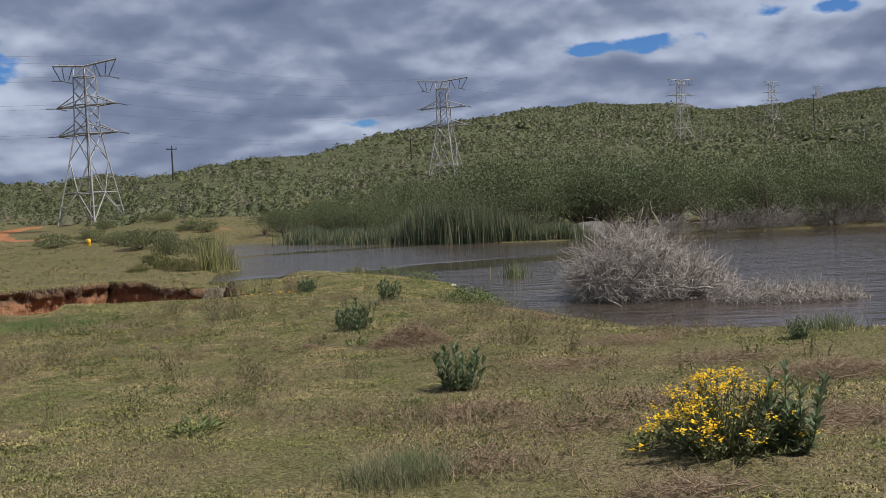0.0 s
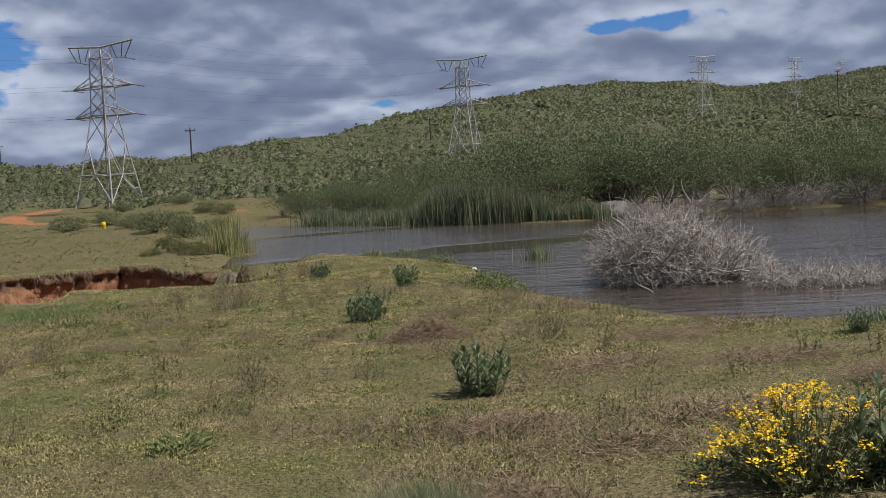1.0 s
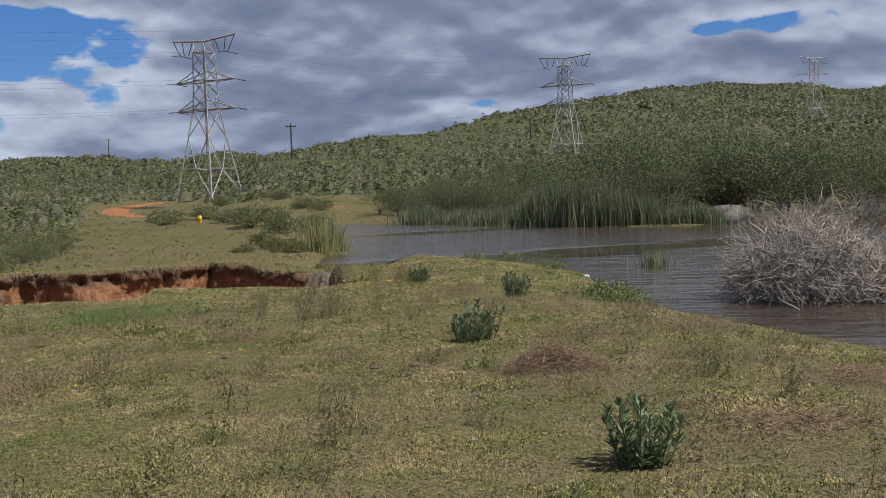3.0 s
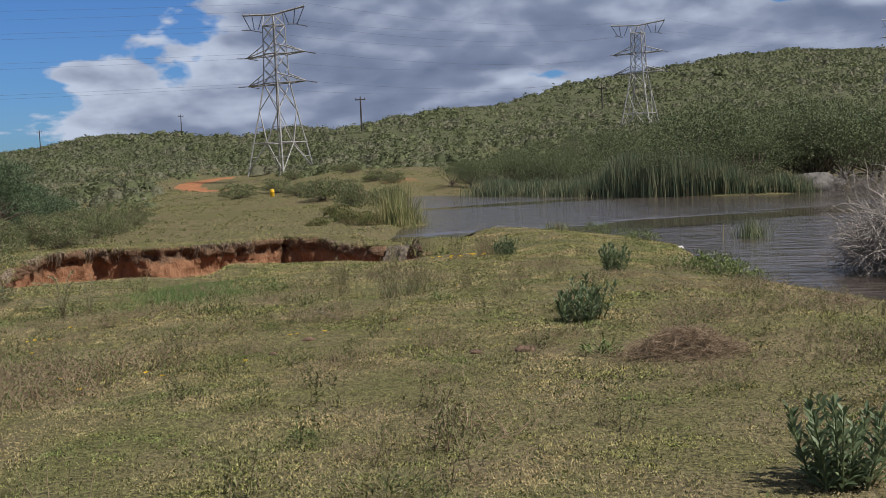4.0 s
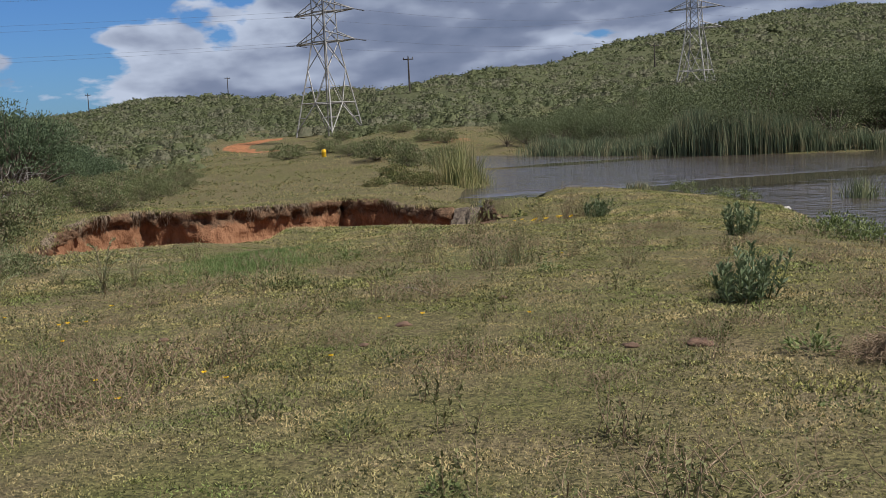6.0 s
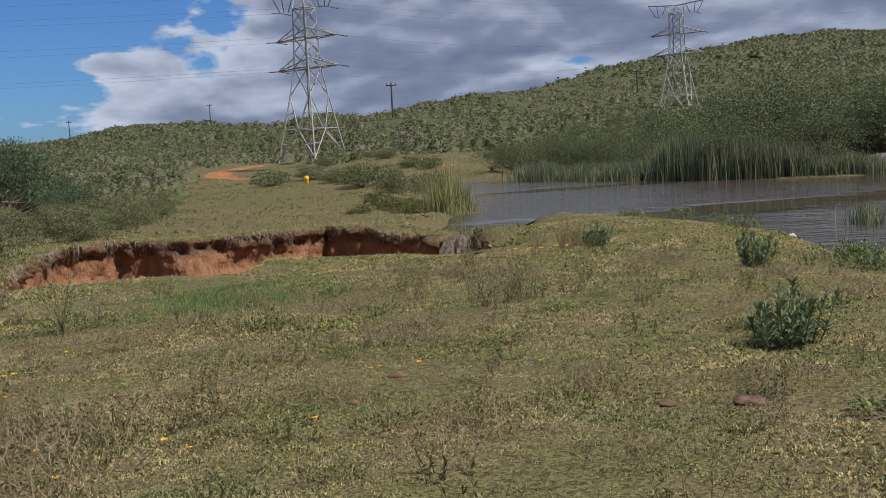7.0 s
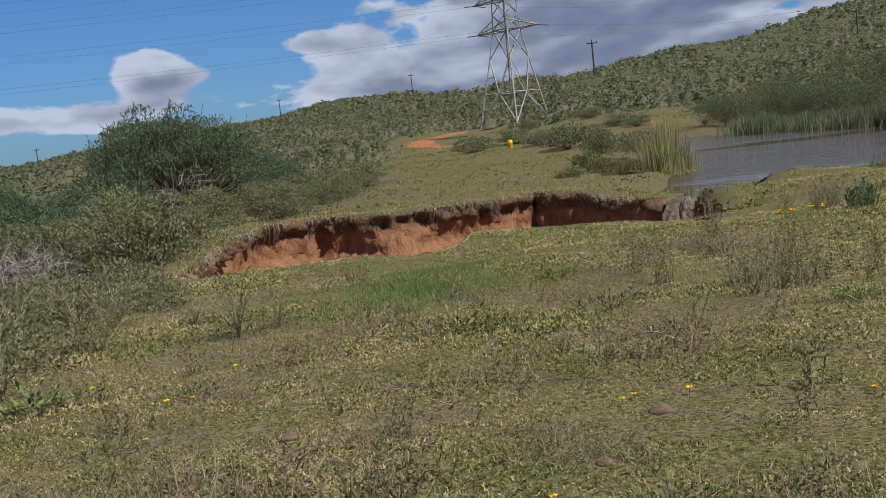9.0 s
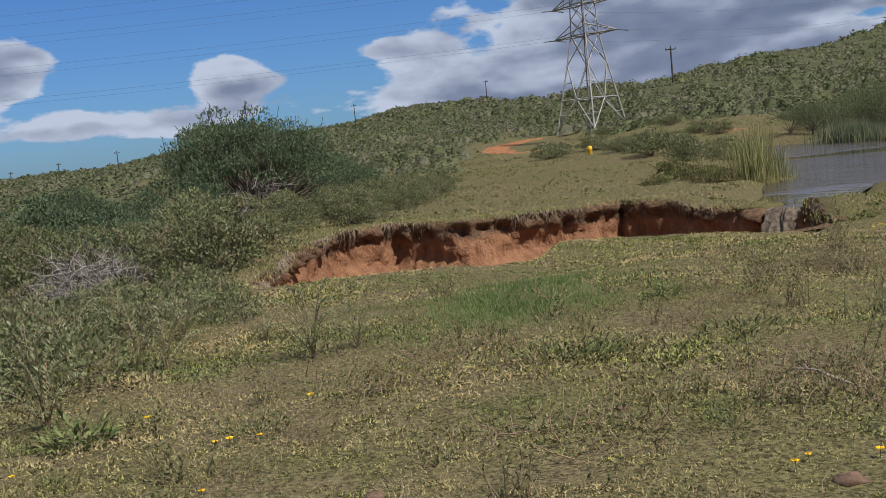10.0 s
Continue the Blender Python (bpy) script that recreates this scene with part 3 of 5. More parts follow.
    for _ in range(2600):
        i = rng.integers(5, n - 5)
        if gap[i] or fbm(np.array([run[i]]), np.array([0.0]), 0.8, 91)[0] < -0.08:
            continue
        drop, o = rng.uniform(0.1, 0.55) * rng.uniform(0.4, 1.0), jag[i] * 0.55 + rng.uniform(0.02, 0.16)
        t = np.linspace(0, 1, 5)
        sway = rng.normal(size=2) * 0.09
        pts = np.stack((line[i, 0] + out[i, 0] * (o + 0.05 * np.sin(t * 5)) + tangent[i, 0] * sway[0] * t, line[i, 1] + out[i, 1] * (o + 0.05 * np.sin(t * 5)) + tangent[i, 1] * sway[0] * t, level[i] + 0.03 - drop * t), -1)
        b.tube(pts, np.linspace(0.012, 0.004, 5) * rng.uniform(0.5, 1.6), 3)
    b.part("root_fringe", M_ROOT, bank, "dry grass roots hanging over the bank")


build_bank()


# ---- pylons, wires and poles ----
def make_pylon(at, turn, size=1.0, label="grey galvanised steel lattice pylon with six cross-arms"):
    """A square lattice tower; its x axis is the line of the cross-arms."""
    p = thing("pylon", label, "pylon", at, turn, size, "pylons of the power line")
    # the tower's half diagonals by height
    levels = [(0.0, 3.35), (2.85, 2.62), (6.1, 1.85), (8.8, 1.30), (10.25, 1.22), (11.7, 1.16), (13.1, 1.13), (14.5, 1.1)]

    def corner(k, h):
        r = np.interp(h, [a for a, _ in levels], [b for _, b in levels])
        a = math.radians(45 + 90 * k)
        return np.array((r * math.cos(a), r * math.sin(a), h))

    for k in range(4):
        leg = Build()
        for (h0, _), (h1, _) in zip(levels, levels[1:]):
            leg.beam(corner(k, h0 - (0.4 if h0 == 0 else 0)), corner(k, h1), 0.14 if h0 < 8 else 0.10)
        leg.part("leg", M_STEEL, p)
    for k in range(4):
        q = k + 1
        mid = lambda h: (corner(k, h) + corner(q, h)) / 2
        bars = [(corner(k, 0.0), mid(2.85), 0.10), (corner(q, 0.0), mid(2.85), 0.10), (corner(k, 2.85), corner(q, 2.85), 0.10)]
        bars += [((corner(k, 0) + mid(2.85)) / 2, corner(k, 1.5), 0.06), ((corner(q, 0) + mid(2.85)) / 2, corner(q, 1.5), 0.06)]
        bars += [(mid(2.85), corner(k, 6.1), 0.09), (mid(2.85), corner(q, 6.1), 0.09)]
        bars += [((mid(2.85) + corner(k, 6.1)) / 2, corner(k, 4.4), 0.06), ((mid(2.85) + corner(q, 6.1)) / 2, corner(q, 4.4), 0.06)]
        bars += [(corner(k, 6.1), corner(q, 8.8), 0.09), (corner(q, 6.1), corner(k, 8.8), 0.09)]
        for h0, h1 in ((8.8, 10.25), (10.25, 11.7), (11.7, 13.1), (13.1, 14.5)):
            bars += [(corner(k, h0), corner(q, h1), 0.075), (corner(q, h0), corner(k, h1), 0.075)]
        bars += [(corner(k, h), corner(q, h), 0.10) for h in (8.8, 11.7, 14.5)]
        for a, b, wide in bars:
            Build().beam(a, b, wide * 0.8).part("brace", M_STEEL, p)
    tips = []
    for side in (-1, 1):
        for h, reach in ((8.75, 3.9), (11.6, 3.9)):
            arm = Build()
            tip = np.array((side * reach, 0.0, h))
            ks = (1, 2) if side < 0 else (0, 3)
            for k in ks:
                arm.beam(corner(k, h), tip, 0.09).beam(corner(k, h + 1.0), tip, 0.08)
                for f in (0.33, 0.66):
                    arm.beam(corner(k, h) * (1 - f) + tip * f, corner(k, h + 1.0) * (1 - f) + tip * f, 0.05)
            for f in (0.3, 0.6):
                arm.beam(corner(ks[0], h) * (1 - f) + tip * f, corner(ks[1], h) * (1 - f) + tip * f, 0.05)
            arm.part("crossarm", M_STEEL, p)
            tips.append(tip)
        arm = Build()
        tip = np.array((side * 4.1, 0.0, 15.95))
        root = np.array((0.0, 0.0, 15.6))
        arm.beam(root, tip, 0.14)
        for k in ((1, 2) if side < 0 else (0, 3)):
            arm.beam(corner(k, 14.5), root, 0.08).beam(corner(k, 14.5), root * 0.7 + tip * 0.3, 0.06)
        for f in (0.25, 0.5, 0.75, 1.0):
            arm.beam(root * (1 - f) + tip * f, root * (1 - f) + tip * f + np.array((0, 0, 0.22)), 0.05)
        arm.part("crossarm", M_STEEL, p)
        tips.append(np.array((side * 3.0, 0.0, 14.35)))
        for f in (0.35, 0.7, 1.0):
            string = Build()
            top = root * (1 - f) + tip * f
            low = np.array((side * (1.5 + 1.6 * f), 0, 14.35))
            string.tube(np.linspace(top, low, 12), np.where(np.arange(12) % 2, 0.035, 0.075) * 0.7, 6)
            string.part("insulator", M_DARKSTEEL, p)
    for tip in tips:
        for d in (-1, 1):
            string = Build()
            pts = np.linspace(tip, tip + np.array((0.1, d * 1.5, -0.12)), 16)
            string.tube(pts, np.where(np.arange(16) % 2, 0.03, 0.08) * 0.8, 6)
            string.part("insulator", M_DARKSTEEL, p)
    m = p.matrix_basis
    return p, [m @ Vector(t) for t in tips] + [m @ Vector((s * 4.1, 0, 16.3)) for s in (-1, 1)]


def wire(a, b, sag, radius=0.007):
    t = np.linspace(0, 1, 25)
    pts = np.outer(1 - t, a) + np.outer(t, b)
    pts[:, 2] -= sag * 4 * t * (1 - t)
    b_ = Build().tube(pts, radius, 4)
    ob = b_.part("power_cable", M_DARKSTEEL)
    tagged(ob, "dark thin overhead power cable strung between pylons", "cable", "cables of the power line")


PY1 = (-29.6, 108.8)
py1, tips1 = make_pylon((*PY1, 1.8), 15 - 42, 0.985)
py2, tips2 = make_pylon((9.3, 166.0, 5.2), -24, 1.0)
py3, tips3 = make_pylon((80.5, 288.0, 17.0), 20)
py4, tips4 = make_pylon((150.0, 410.0, 28.0), 30)
py5, tips5 = make_pylon((228.0, 556.0, 40.0), 30)
gone = [Vector((t.x - 150, t.y - 62, t.z + 3)) for t in tips1]
for k in range(8):
    wire(tips1[k], gone[k], 2.2)
    wire(tips1[k], tips2[k], 1.6)
    wire(tips2[k], tips3[k], 3.0)


def make_pole(at, tall, label="dark tarred wooden power pole with a short crossarm"):
    p = thing("power_pole", label, "pole", at, rng.uniform(-10, 10), 1.0, "wooden power poles")
    Build().tube([(0, 0, -0.5), (0, 0, tall * 0.5), (0, 0, tall)], [0.17, 0.14, 0.11], 8).part("post", M_POLE, p, soft=True)
    Build().box((0, 0, tall - 0.35), (1.7, 0.14, 0.16)).part("crossarm", M_POLE, p)
    for x in (-0.75, 0.0, 0.75):
        z = tall - 0.27 if x else tall
        Build().tube([(x, 0, z), (x, 0, z + 0.12), (x, 0, z + 0.26)], [0.05, 0.09, 0.04], 6).part("insulator", M_DARKSTEEL, p)


for x, y, top in ((-35.4, 182.4, 13.6), (-123.2, 337.9, 21.5), (-158.6, 314.0, 17.6), (-190, 268, 11.6), (-206, 258, 9.4), (-222, 252, 7.8), (-236, 248, 6.6), (129, 318, 30.0), (5.5, 220.0, 15.8)):
    g = ground_at(x, y)
    make_pole((x, y, min(g, top - 6.0)), top - min(g, top - 6.0))


# ---- bushes of the hillside ----
def clump(leaves, size, flat=0.75, seed=0, core=True, count=4):
    """One bush of about one metre's radius: a lumpy body of several heads with leaves all over it."""
    r = np.random.default_rng(seed)
    heads = np.stack((r.normal(size=count) * 0.40, r.normal(size=count) * 0.40, r.uniform(0.05, 0.62, count) * flat), -1)
    radius = r.uniform(0.42, 0.68, count)
    b = Build()
    if core:
        for c, q in zip(heads, radius):
            a = np.arange(5) * 2 * math.pi / 5 + r.uniform(0, 1)
            low = np.stack((np.cos(a), np.sin(a), a * 0 - 0.6), -1) * q * 0.82
            high = np.stack((np.cos(a + 0.6) * 0.6, np.sin(a + 0.6) * 0.6, a * 0 + 0.62), -1) * q * 0.76
            k = np.arange(5)
            b.put(np.concatenate((low, high)) + c, np.stack((k, (k + 1) % 5, (k + 1) % 5 + 5, k + 5), -1))
            b.put(high[[0, 1, 2, 3]] + c, [(0, 1, 2, 3)])
    pick = r.integers(0, count, leaves)
    d = r.normal(size=(leaves, 3))
    d /= np.linalg.norm(d, axis=1)[:, None]
    d[:, 2] = np.abs(d[:, 2]) * 1.1 - 0.2
    c = heads[pick] + d * radius[pick][:, None] * r.uniform(0.82, 1.12, leaves)[:, None]
    b.leaves(c, d * 0.5 + r.normal(size=d.shape), size * r.uniform(0.6, 1.3, leaves), size * 0.7, d + r.normal(size=d.shape) * 0.7)
    return b.all()


def hill_spots(near, far, step, az0=-50, az1=27):
    """Places for bushes on the slopes that face the pond."""
    area = math.radians(az1 - az0) / 2 * (far ** 2 - near ** 2)
    n = int(area / step ** 2)
    d = np.sqrt(rng.uniform(near ** 2, far ** 2, n))
    a = np.radians(rng.uniform(az0, az1, n))
    x, y = -2 + d * np.sin(a), 3 + d * np.cos(a)
    z, soil = height(x, y)
    ok = (z > WATER + 0.25) & (soil < 0.3) & ~inside(x, y, GULLY)
    plain = inside(x, y, [(-5, 30), (-16, 33), (-24, 60), (-34, 84), (-70, 88), (-70, 98), (-36, 100), (-14, 98), (-4, 84), (-11, 78), (-8, 45)])
    ok &= ~plain
    ok &= d < np.interp(np.degrees(a), [-60, -30, -22, -18, -12, -6, 0, 10, 17, 25, 60], [520, 430, 360, 300, 200, 210, 280, 420, 520, 650, 650]) + 12
    ok &= np.hypot(x - PY1[0], y - PY1[1]) > 2.0
    ok &= (line_distance(x, y, TRACK) > 4.0) & ~inside(x, y, [(-22, 64), (-17, 66), (-33, 121), (-47, 121), (-40, 100)])
    ok &= ~((x > -38) & (x < -22) & (y > 92) & (y < 106))
    ok &= ~((np.degrees(a) < -20) & (d < 62)) & ~((np.degrees(a) > 1) & (d < 80))
    return x[ok], y[ok], z[ok]


def build_hill():
    for near, far, step, leaves, leaf, lo, hi, count in ((60, 130, 1.6, 84, 0.19, 0.6, 1.7, 4), (130, 250, 2.1, 34, 0.28, 0.8, 1.8, 3), (250, 700, 2.7, 12, 0.48, 1.2, 2.3, 2)):
        x, y, z = hill_spots(near, far, step)
        parts = np.array_split(rng.permutation(len(x)), 5)
        vs, fs, own, base = [], [], [], 0
        for k, pick in enumerate(parts):
            form = clump(leaves, leaf, 0.8, 50 + k, True, count)
            grown = (lo + (hi - lo) * rng.uniform(0, 1, len(pick)) ** 2.0) * (0.8 + 0.7 * np.clip(fbm(x[pick], y[pick], 0.06, 11) + 0.3, 0, 1))
            v, f = spread(*form, np.stack((x, y, z - 0.15), -1)[pick], grown, rng.uniform(0, 6.28, len(pick)), rng.uniform(0.5, 0.85, len(pick)))
            vs.append(v), fs.append(f + base)
            own.append(np.repeat(rng.uniform(0, 1, len(pick)), len(form[0])))
            base += len(v)
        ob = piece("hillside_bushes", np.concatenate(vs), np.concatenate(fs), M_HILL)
        ob.data.attributes.new("own", "FLOAT", "POINT").data.foreach_set("value", np.concatenate(own).astype(np.float32))
        tagged(ob, "dense grey-green thicket bushes covering the hillside", "bushes", kind="stuff")


build_hill()


# ---- trees ----
def make_tree(name, label, category, tall, wide, leaves, leaf, mat, seed, trunk_share=0.3, clusters=34, upright=0.3, group="", low=0.52, slim=0.5, sprigs=0):
    r = np.random.default_rng(seed)
    t = thing(name, label, category, group=group)
    centres = []
    for _ in range(clusters):
        d = r.normal(size=3)
        d /= np.linalg.norm(d)
        d[2] = abs(d[2]) * 1.3 - 0.4
        k = r.uniform(0.5, 1.0)
        centres.append((d[0] * wide * k, d[1] * wide * k, tall * (low + (0.92 - low) * d[2] * k)))
    centres = np.array(centres)
    limbs, trunk = Build(), Build()
    fork = np.array((0.03 * tall, 0, tall * trunk_share))
    trunk.tube([(0, 0, -0.3), (0.02 * tall, 0.01 * tall, tall * trunk_share * 0.5), fork], [0.035 * tall, 0.028 * tall, 0.022 * tall], 7)
    for c in centres:
        mid = fork * 0.5 + c * 0.5 + r.normal(size=3) * 0.05 * tall
        limbs.tube([fork, mid, c], [0.014 * tall, 0.008 * tall, 0.003 * tall], 4)
    n = leaves // clusters
    c = np.repeat(centres, n, axis=0)
    head = np.repeat(r.uniform(0.7, 1.3, clusters), n)[:, None] * np.array((wide * 0.36, wide * 0.36, tall * 0.14)) * (34 / clusters) ** 0.4
    d = r.normal(size=c.shape)
    d /= np.linalg.norm(d, axis=1)[:, None]
    d[:, 2] = np.where(d[:, 2] < -0.35, -d[:, 2], d[:, 2])
    pts = c + d * head * (r.uniform(0.25, 1.0, len(c)) ** 0.4 * 1.08)[:, None]
    pts[:, 2] = np.maximum(pts[:, 2], 0.04 * tall)
    direction = d * 0.6 + r.normal(size=c.shape) * 0.6 + np.array((0, 0, upright))
    crown = Build().leaves(pts, direction, leaf * r.uniform(0.6, 1.3, len(pts)), leaf * slim, d + r.normal(size=c.shape) * 0.32 + np.array((0, 0, 0.25)))
    if sprigs:
        top = centres[np.argsort(centres[:, 2])[-clusters // 2:]]
        for k in range(sprigs):
            p = top[r.integers(0, len(top))] + r.normal(size=3) * np.array((wide * 0.16, wide * 0.16, tall * 0.03))
            out = np.array((p[0] / wide * 0.6, p[1] / wide * 0.6, 0.9)) + r.normal(size=3) * 0.3
            out *= tall * r.uniform(0.07, 0.15) / np.linalg.norm(out)
            t_ = np.linspace(0, 1, 16)[:, None]
            crown.leaves(p + out * t_, out / np.linalg.norm(out) + r.normal(size=(16, 3)) * 0.8, leaf * 0.8, leaf * slim * 0.8)
            limbs.tube([p, p + out * 0.5, p + out], [0.003 * tall, 0.002 * tall, 0.001 * tall], 3)
    trunk.part("trunk", M_BARK, t, soft=True)
    limbs.part("branchwork", M_BARK, t)
    crown.part("crown", mat, t)
    return t


def plant_copies(first, spots, lo, hi, depth=0.0):
    """Puts the first one at the first spot and copies at the others; farther back they stand taller where a depth is given."""
    for k, (x, y) in enumerate(spots):
        size = rng.uniform(lo, hi) * (1 + (min(0.35, max(0.0, (y - 61) / depth * 0.35)) if depth and x > 4 else 0.0)) * (0.62 if depth and x < 2 else 1.0)
        m = pose(x, y, ground_at(x, y) - 0.05, 0, 0, rng.uniform(0, 360))
        if k == 0:
            first.matrix_basis = m @ Matrix.Diagonal((size, size, size, 1))
        else:
            ob = copy_thing(first, m)
            ob.scale = (size, size, size * rng.uniform(0.85, 1.15))


def build_thicket():
    spots = []
    shore = [(-9, 85), (-3.0, 74), (1.0, 68), (5.5, 62.5), (9.5, 60), (12.8, 64), (17.8, 61.2), (22.5, 60.6), (27.5, 60.3), (36, 60), (46, 59.5)]
    line, run = resample(shore, 2.3)
    for back, step in ((0.0, 1), (2.6, 1), (6.0, 1), (10.5, 2), (15.5, 3), (21.0, 3)):
        for x, y in line[::step]:
            spots.append((x + back * 0.25 + rng.normal() * 0.9, y + back + rng.normal() * 0.9))
    rng.shuffle(spots)
    third = len(spots) // 3
    for k in range(3):
        first = make_tree("thicket_tree", "dense dark green tree in the thicket behind the pond", "tree", 3.7, 2.3, 4000, 0.11, M_TREE, 200 + k, 0.10, 14, 0.15, "trees behind the pond", 0.36)
        plant_copies(first, spots[k * third:(k + 1) * third], 0.72, 1.28, 16.0)


build_thicket()


def build_left_trees():
    big = make_tree("acacia_tree", "feathery dark green acacia tree beside the gully", "tree", 4.0, 2.3, 19000, 0.095, M_ACACIA, 301, 0.15, 90, 0.9, "acacia trees by the gully", 0.50, 0.42, 90)
    plant_copies(big, [(-21.4, 37.6), (-23.6, 39.5), (-26.0, 47)], 0.97, 1.03)
    low = make_tree("acacia_bush", "dense dark green thorn bush beside the gully", "bush", 2.5, 1.8, 7000, 0.10, M_ACACIA, 302, 0.10, 60, 0.7, "thorn bushes by the gully", 0.38, 0.45, 30)
    plant_copies(low, [(-20.5, 33.5), (-23.5, 32.0), (-26.5, 31.0), (-24.5, 27.5), (-22.0, 29.5), (-28.5, 28.0), (-25.0, 49.0), (-27.5, 54.0), (-30.5, 33.5), (-33, 31), (-22.4, 46), (-36, 36), (-30.0, 43.0), (-27.0, 37.0), (-33.0, 39.0), (-36, 46), (-29.5, 39.5), (-24.2, 36.0), (-25.4, 34.2)], 0.72, 0.98)


build_left_trees()


# ---- reeds ----
def build_reeds():
    line, _ = resample([(-7.0, 74.5), (-3.6, 70.4), (0.5, 64.5), (4.7, 59.2), (8.9, 57.4), (9.3, 58.0)], 0.04)
    pick = line[rng.integers(0, len(line), 15000)]
    x = pick[:, 0] + rng.normal(size=len(pick)) * 0.7 + 0.3
    y = pick[:, 1] + np.abs(rng.normal(size=len(pick))) * 1.1 + 0.1
    thick = 0.8 + 0.9 * smooth((x + 1) / 3) * smooth((8.3 - x) / 3) + 0.5 * fbm(x, y, 0.5, 15)
    z = np.minimum(height(x, y)[0], WATER) - 0.05
    v, f = reed_blades(np.stack((x, y, z), -1), 1.3, 0.24, 0.052)
    v = v.reshape(len(x), -1, 3)
    v[..., 2] = z[:, None] + (v[..., 2] - z[:, None]) * thick[:, None]
    tagged(piece("reed_bed", v.reshape(-1, 3), f, M_CATTAIL), "tall green reeds standing along the pond's far shore", "reeds", kind="stuff")
    for n, tall, lean, wide in ((330, 1.75, 0.3, 0.5), (420, 1.15, 0.5, 0.62), (300, 0.6, 0.7, 0.75)):
        x, y = np.clip(rng.normal(size=n), -1.9, 1.9) * wide * 0.75 - 7.25, np.clip(rng.normal(size=n), -1.6, 1.6) * 0.9 + 41.2
        z = np.minimum(height(x, y)[0], 0) - 0.05
        tall_here = tall * (1 - 0.35 * np.clip(np.abs(x + 7.15) / 0.9, 0, 1))
        v, f = reed_blades(np.stack((x, y, z), -1), 1.0, lean, 0.026 / tall)
        v = v.reshape(n, -1, 3)
        v = np.stack((x, y, z), -1)[:, None] + (v - np.stack((x, y, z), -1)[:, None]) * tall_here[:, None, None]
        tagged(piece("reed_clump", v.reshape(-1, 3), f, M_PALEREED), "clump of tall yellow-green reeds beside the outflow", "reeds", kind="stuff")
    n = 170
    x, y = rng.normal(size=n) * 0.2 + 3.15, rng.normal(size=n) * 0.35 + 30.1
    tagged(piece("reed_tuft", *reed_blades(np.stack((x, y, x * 0 + WATER - 0.1), -1), 0.6, 0.4, 0.022), M_REED), "small bright green reed tuft in shallow water", "reeds", kind="stuff")


build_reeds()


# ---- dead bush in the water ----
def tangle(b, centre, radius, tall, count, r, thick=0.012):
    for _ in range(count):
        a = r.uniform(0, 6.28)
        k = math.sqrt(r.uniform(0, 1))
        p = np.array((centre[0] + radius[0] * k * math.cos(a), centre[1] + radius[1] * k * math.sin(a), centre[2] + r.uniform(-0.1, 0.75) * tall * math.sqrt(max(0.0, 1 - k * k))))
        d = r.normal(size=3) + np.array((math.cos(a) * 0.5, math.sin(a) * 0.5, 0.55))
        d /= np.linalg.norm(d)
        length = r.uniform(0.25, 0.85) * min(1.0, tall)
        pts = [p]
        for _ in range(4):
            d = d + r.normal(size=3) * 0.28
            d /= np.linalg.norm(d)
            pts.append(pts[-1] + d * length / 4)
        pts = np.array(pts)
        pts[:, 2] = np.maximum(pts[:, 2], centre[2] - 0.15)
        b.tube(pts, np.linspace(1, 0.25, 5) * thick * r.uniform(0.5, 1.6), 3)


def thorn_mound(b, centre, half, profile, count, r, thick):
    """Crooked twigs that cross one another at all angles inside a mound with the given profile from end to end."""
    for _ in range(count):
        u, v = r.uniform(-1, 1), r.uniform(-1, 1)
        if u * u * 0.6 + v * v > 1:
            continue
        tall = np.interp(u, *profile) * math.sqrt(max(0.05, 1 - v * v))
        p = np.array((centre[0] + half[0] * u, centre[1] + half[1] * v, centre[2] + tall * r.uniform(0.0, 1.0) ** 0.7))
        d = r.normal(size=3) * np.array((1, 1, 0.75)) + np.array((u * 0.3, v * 0.3, 0.25))
        d /= np.linalg.norm(d)
        step = r.uniform(0.07, 0.18) * min(1.0, 0.45 + tall * 0.6)
        pts = [p]
        for _ in range(6):
            d = d + r.normal(size=3) * 0.42 - np.array((0, 0, 0.05))
            d /= np.linalg.norm(d)
            pts.append(pts[-1] + d * step)
        pts = np.array(pts)
        pts[:, 2] = np.maximum(pts[:, 2], centre[2] - 0.12)
        b.tube(pts, np.linspace(1, 0.3, 7) * thick * r.uniform(0.45, 1.5), 3)


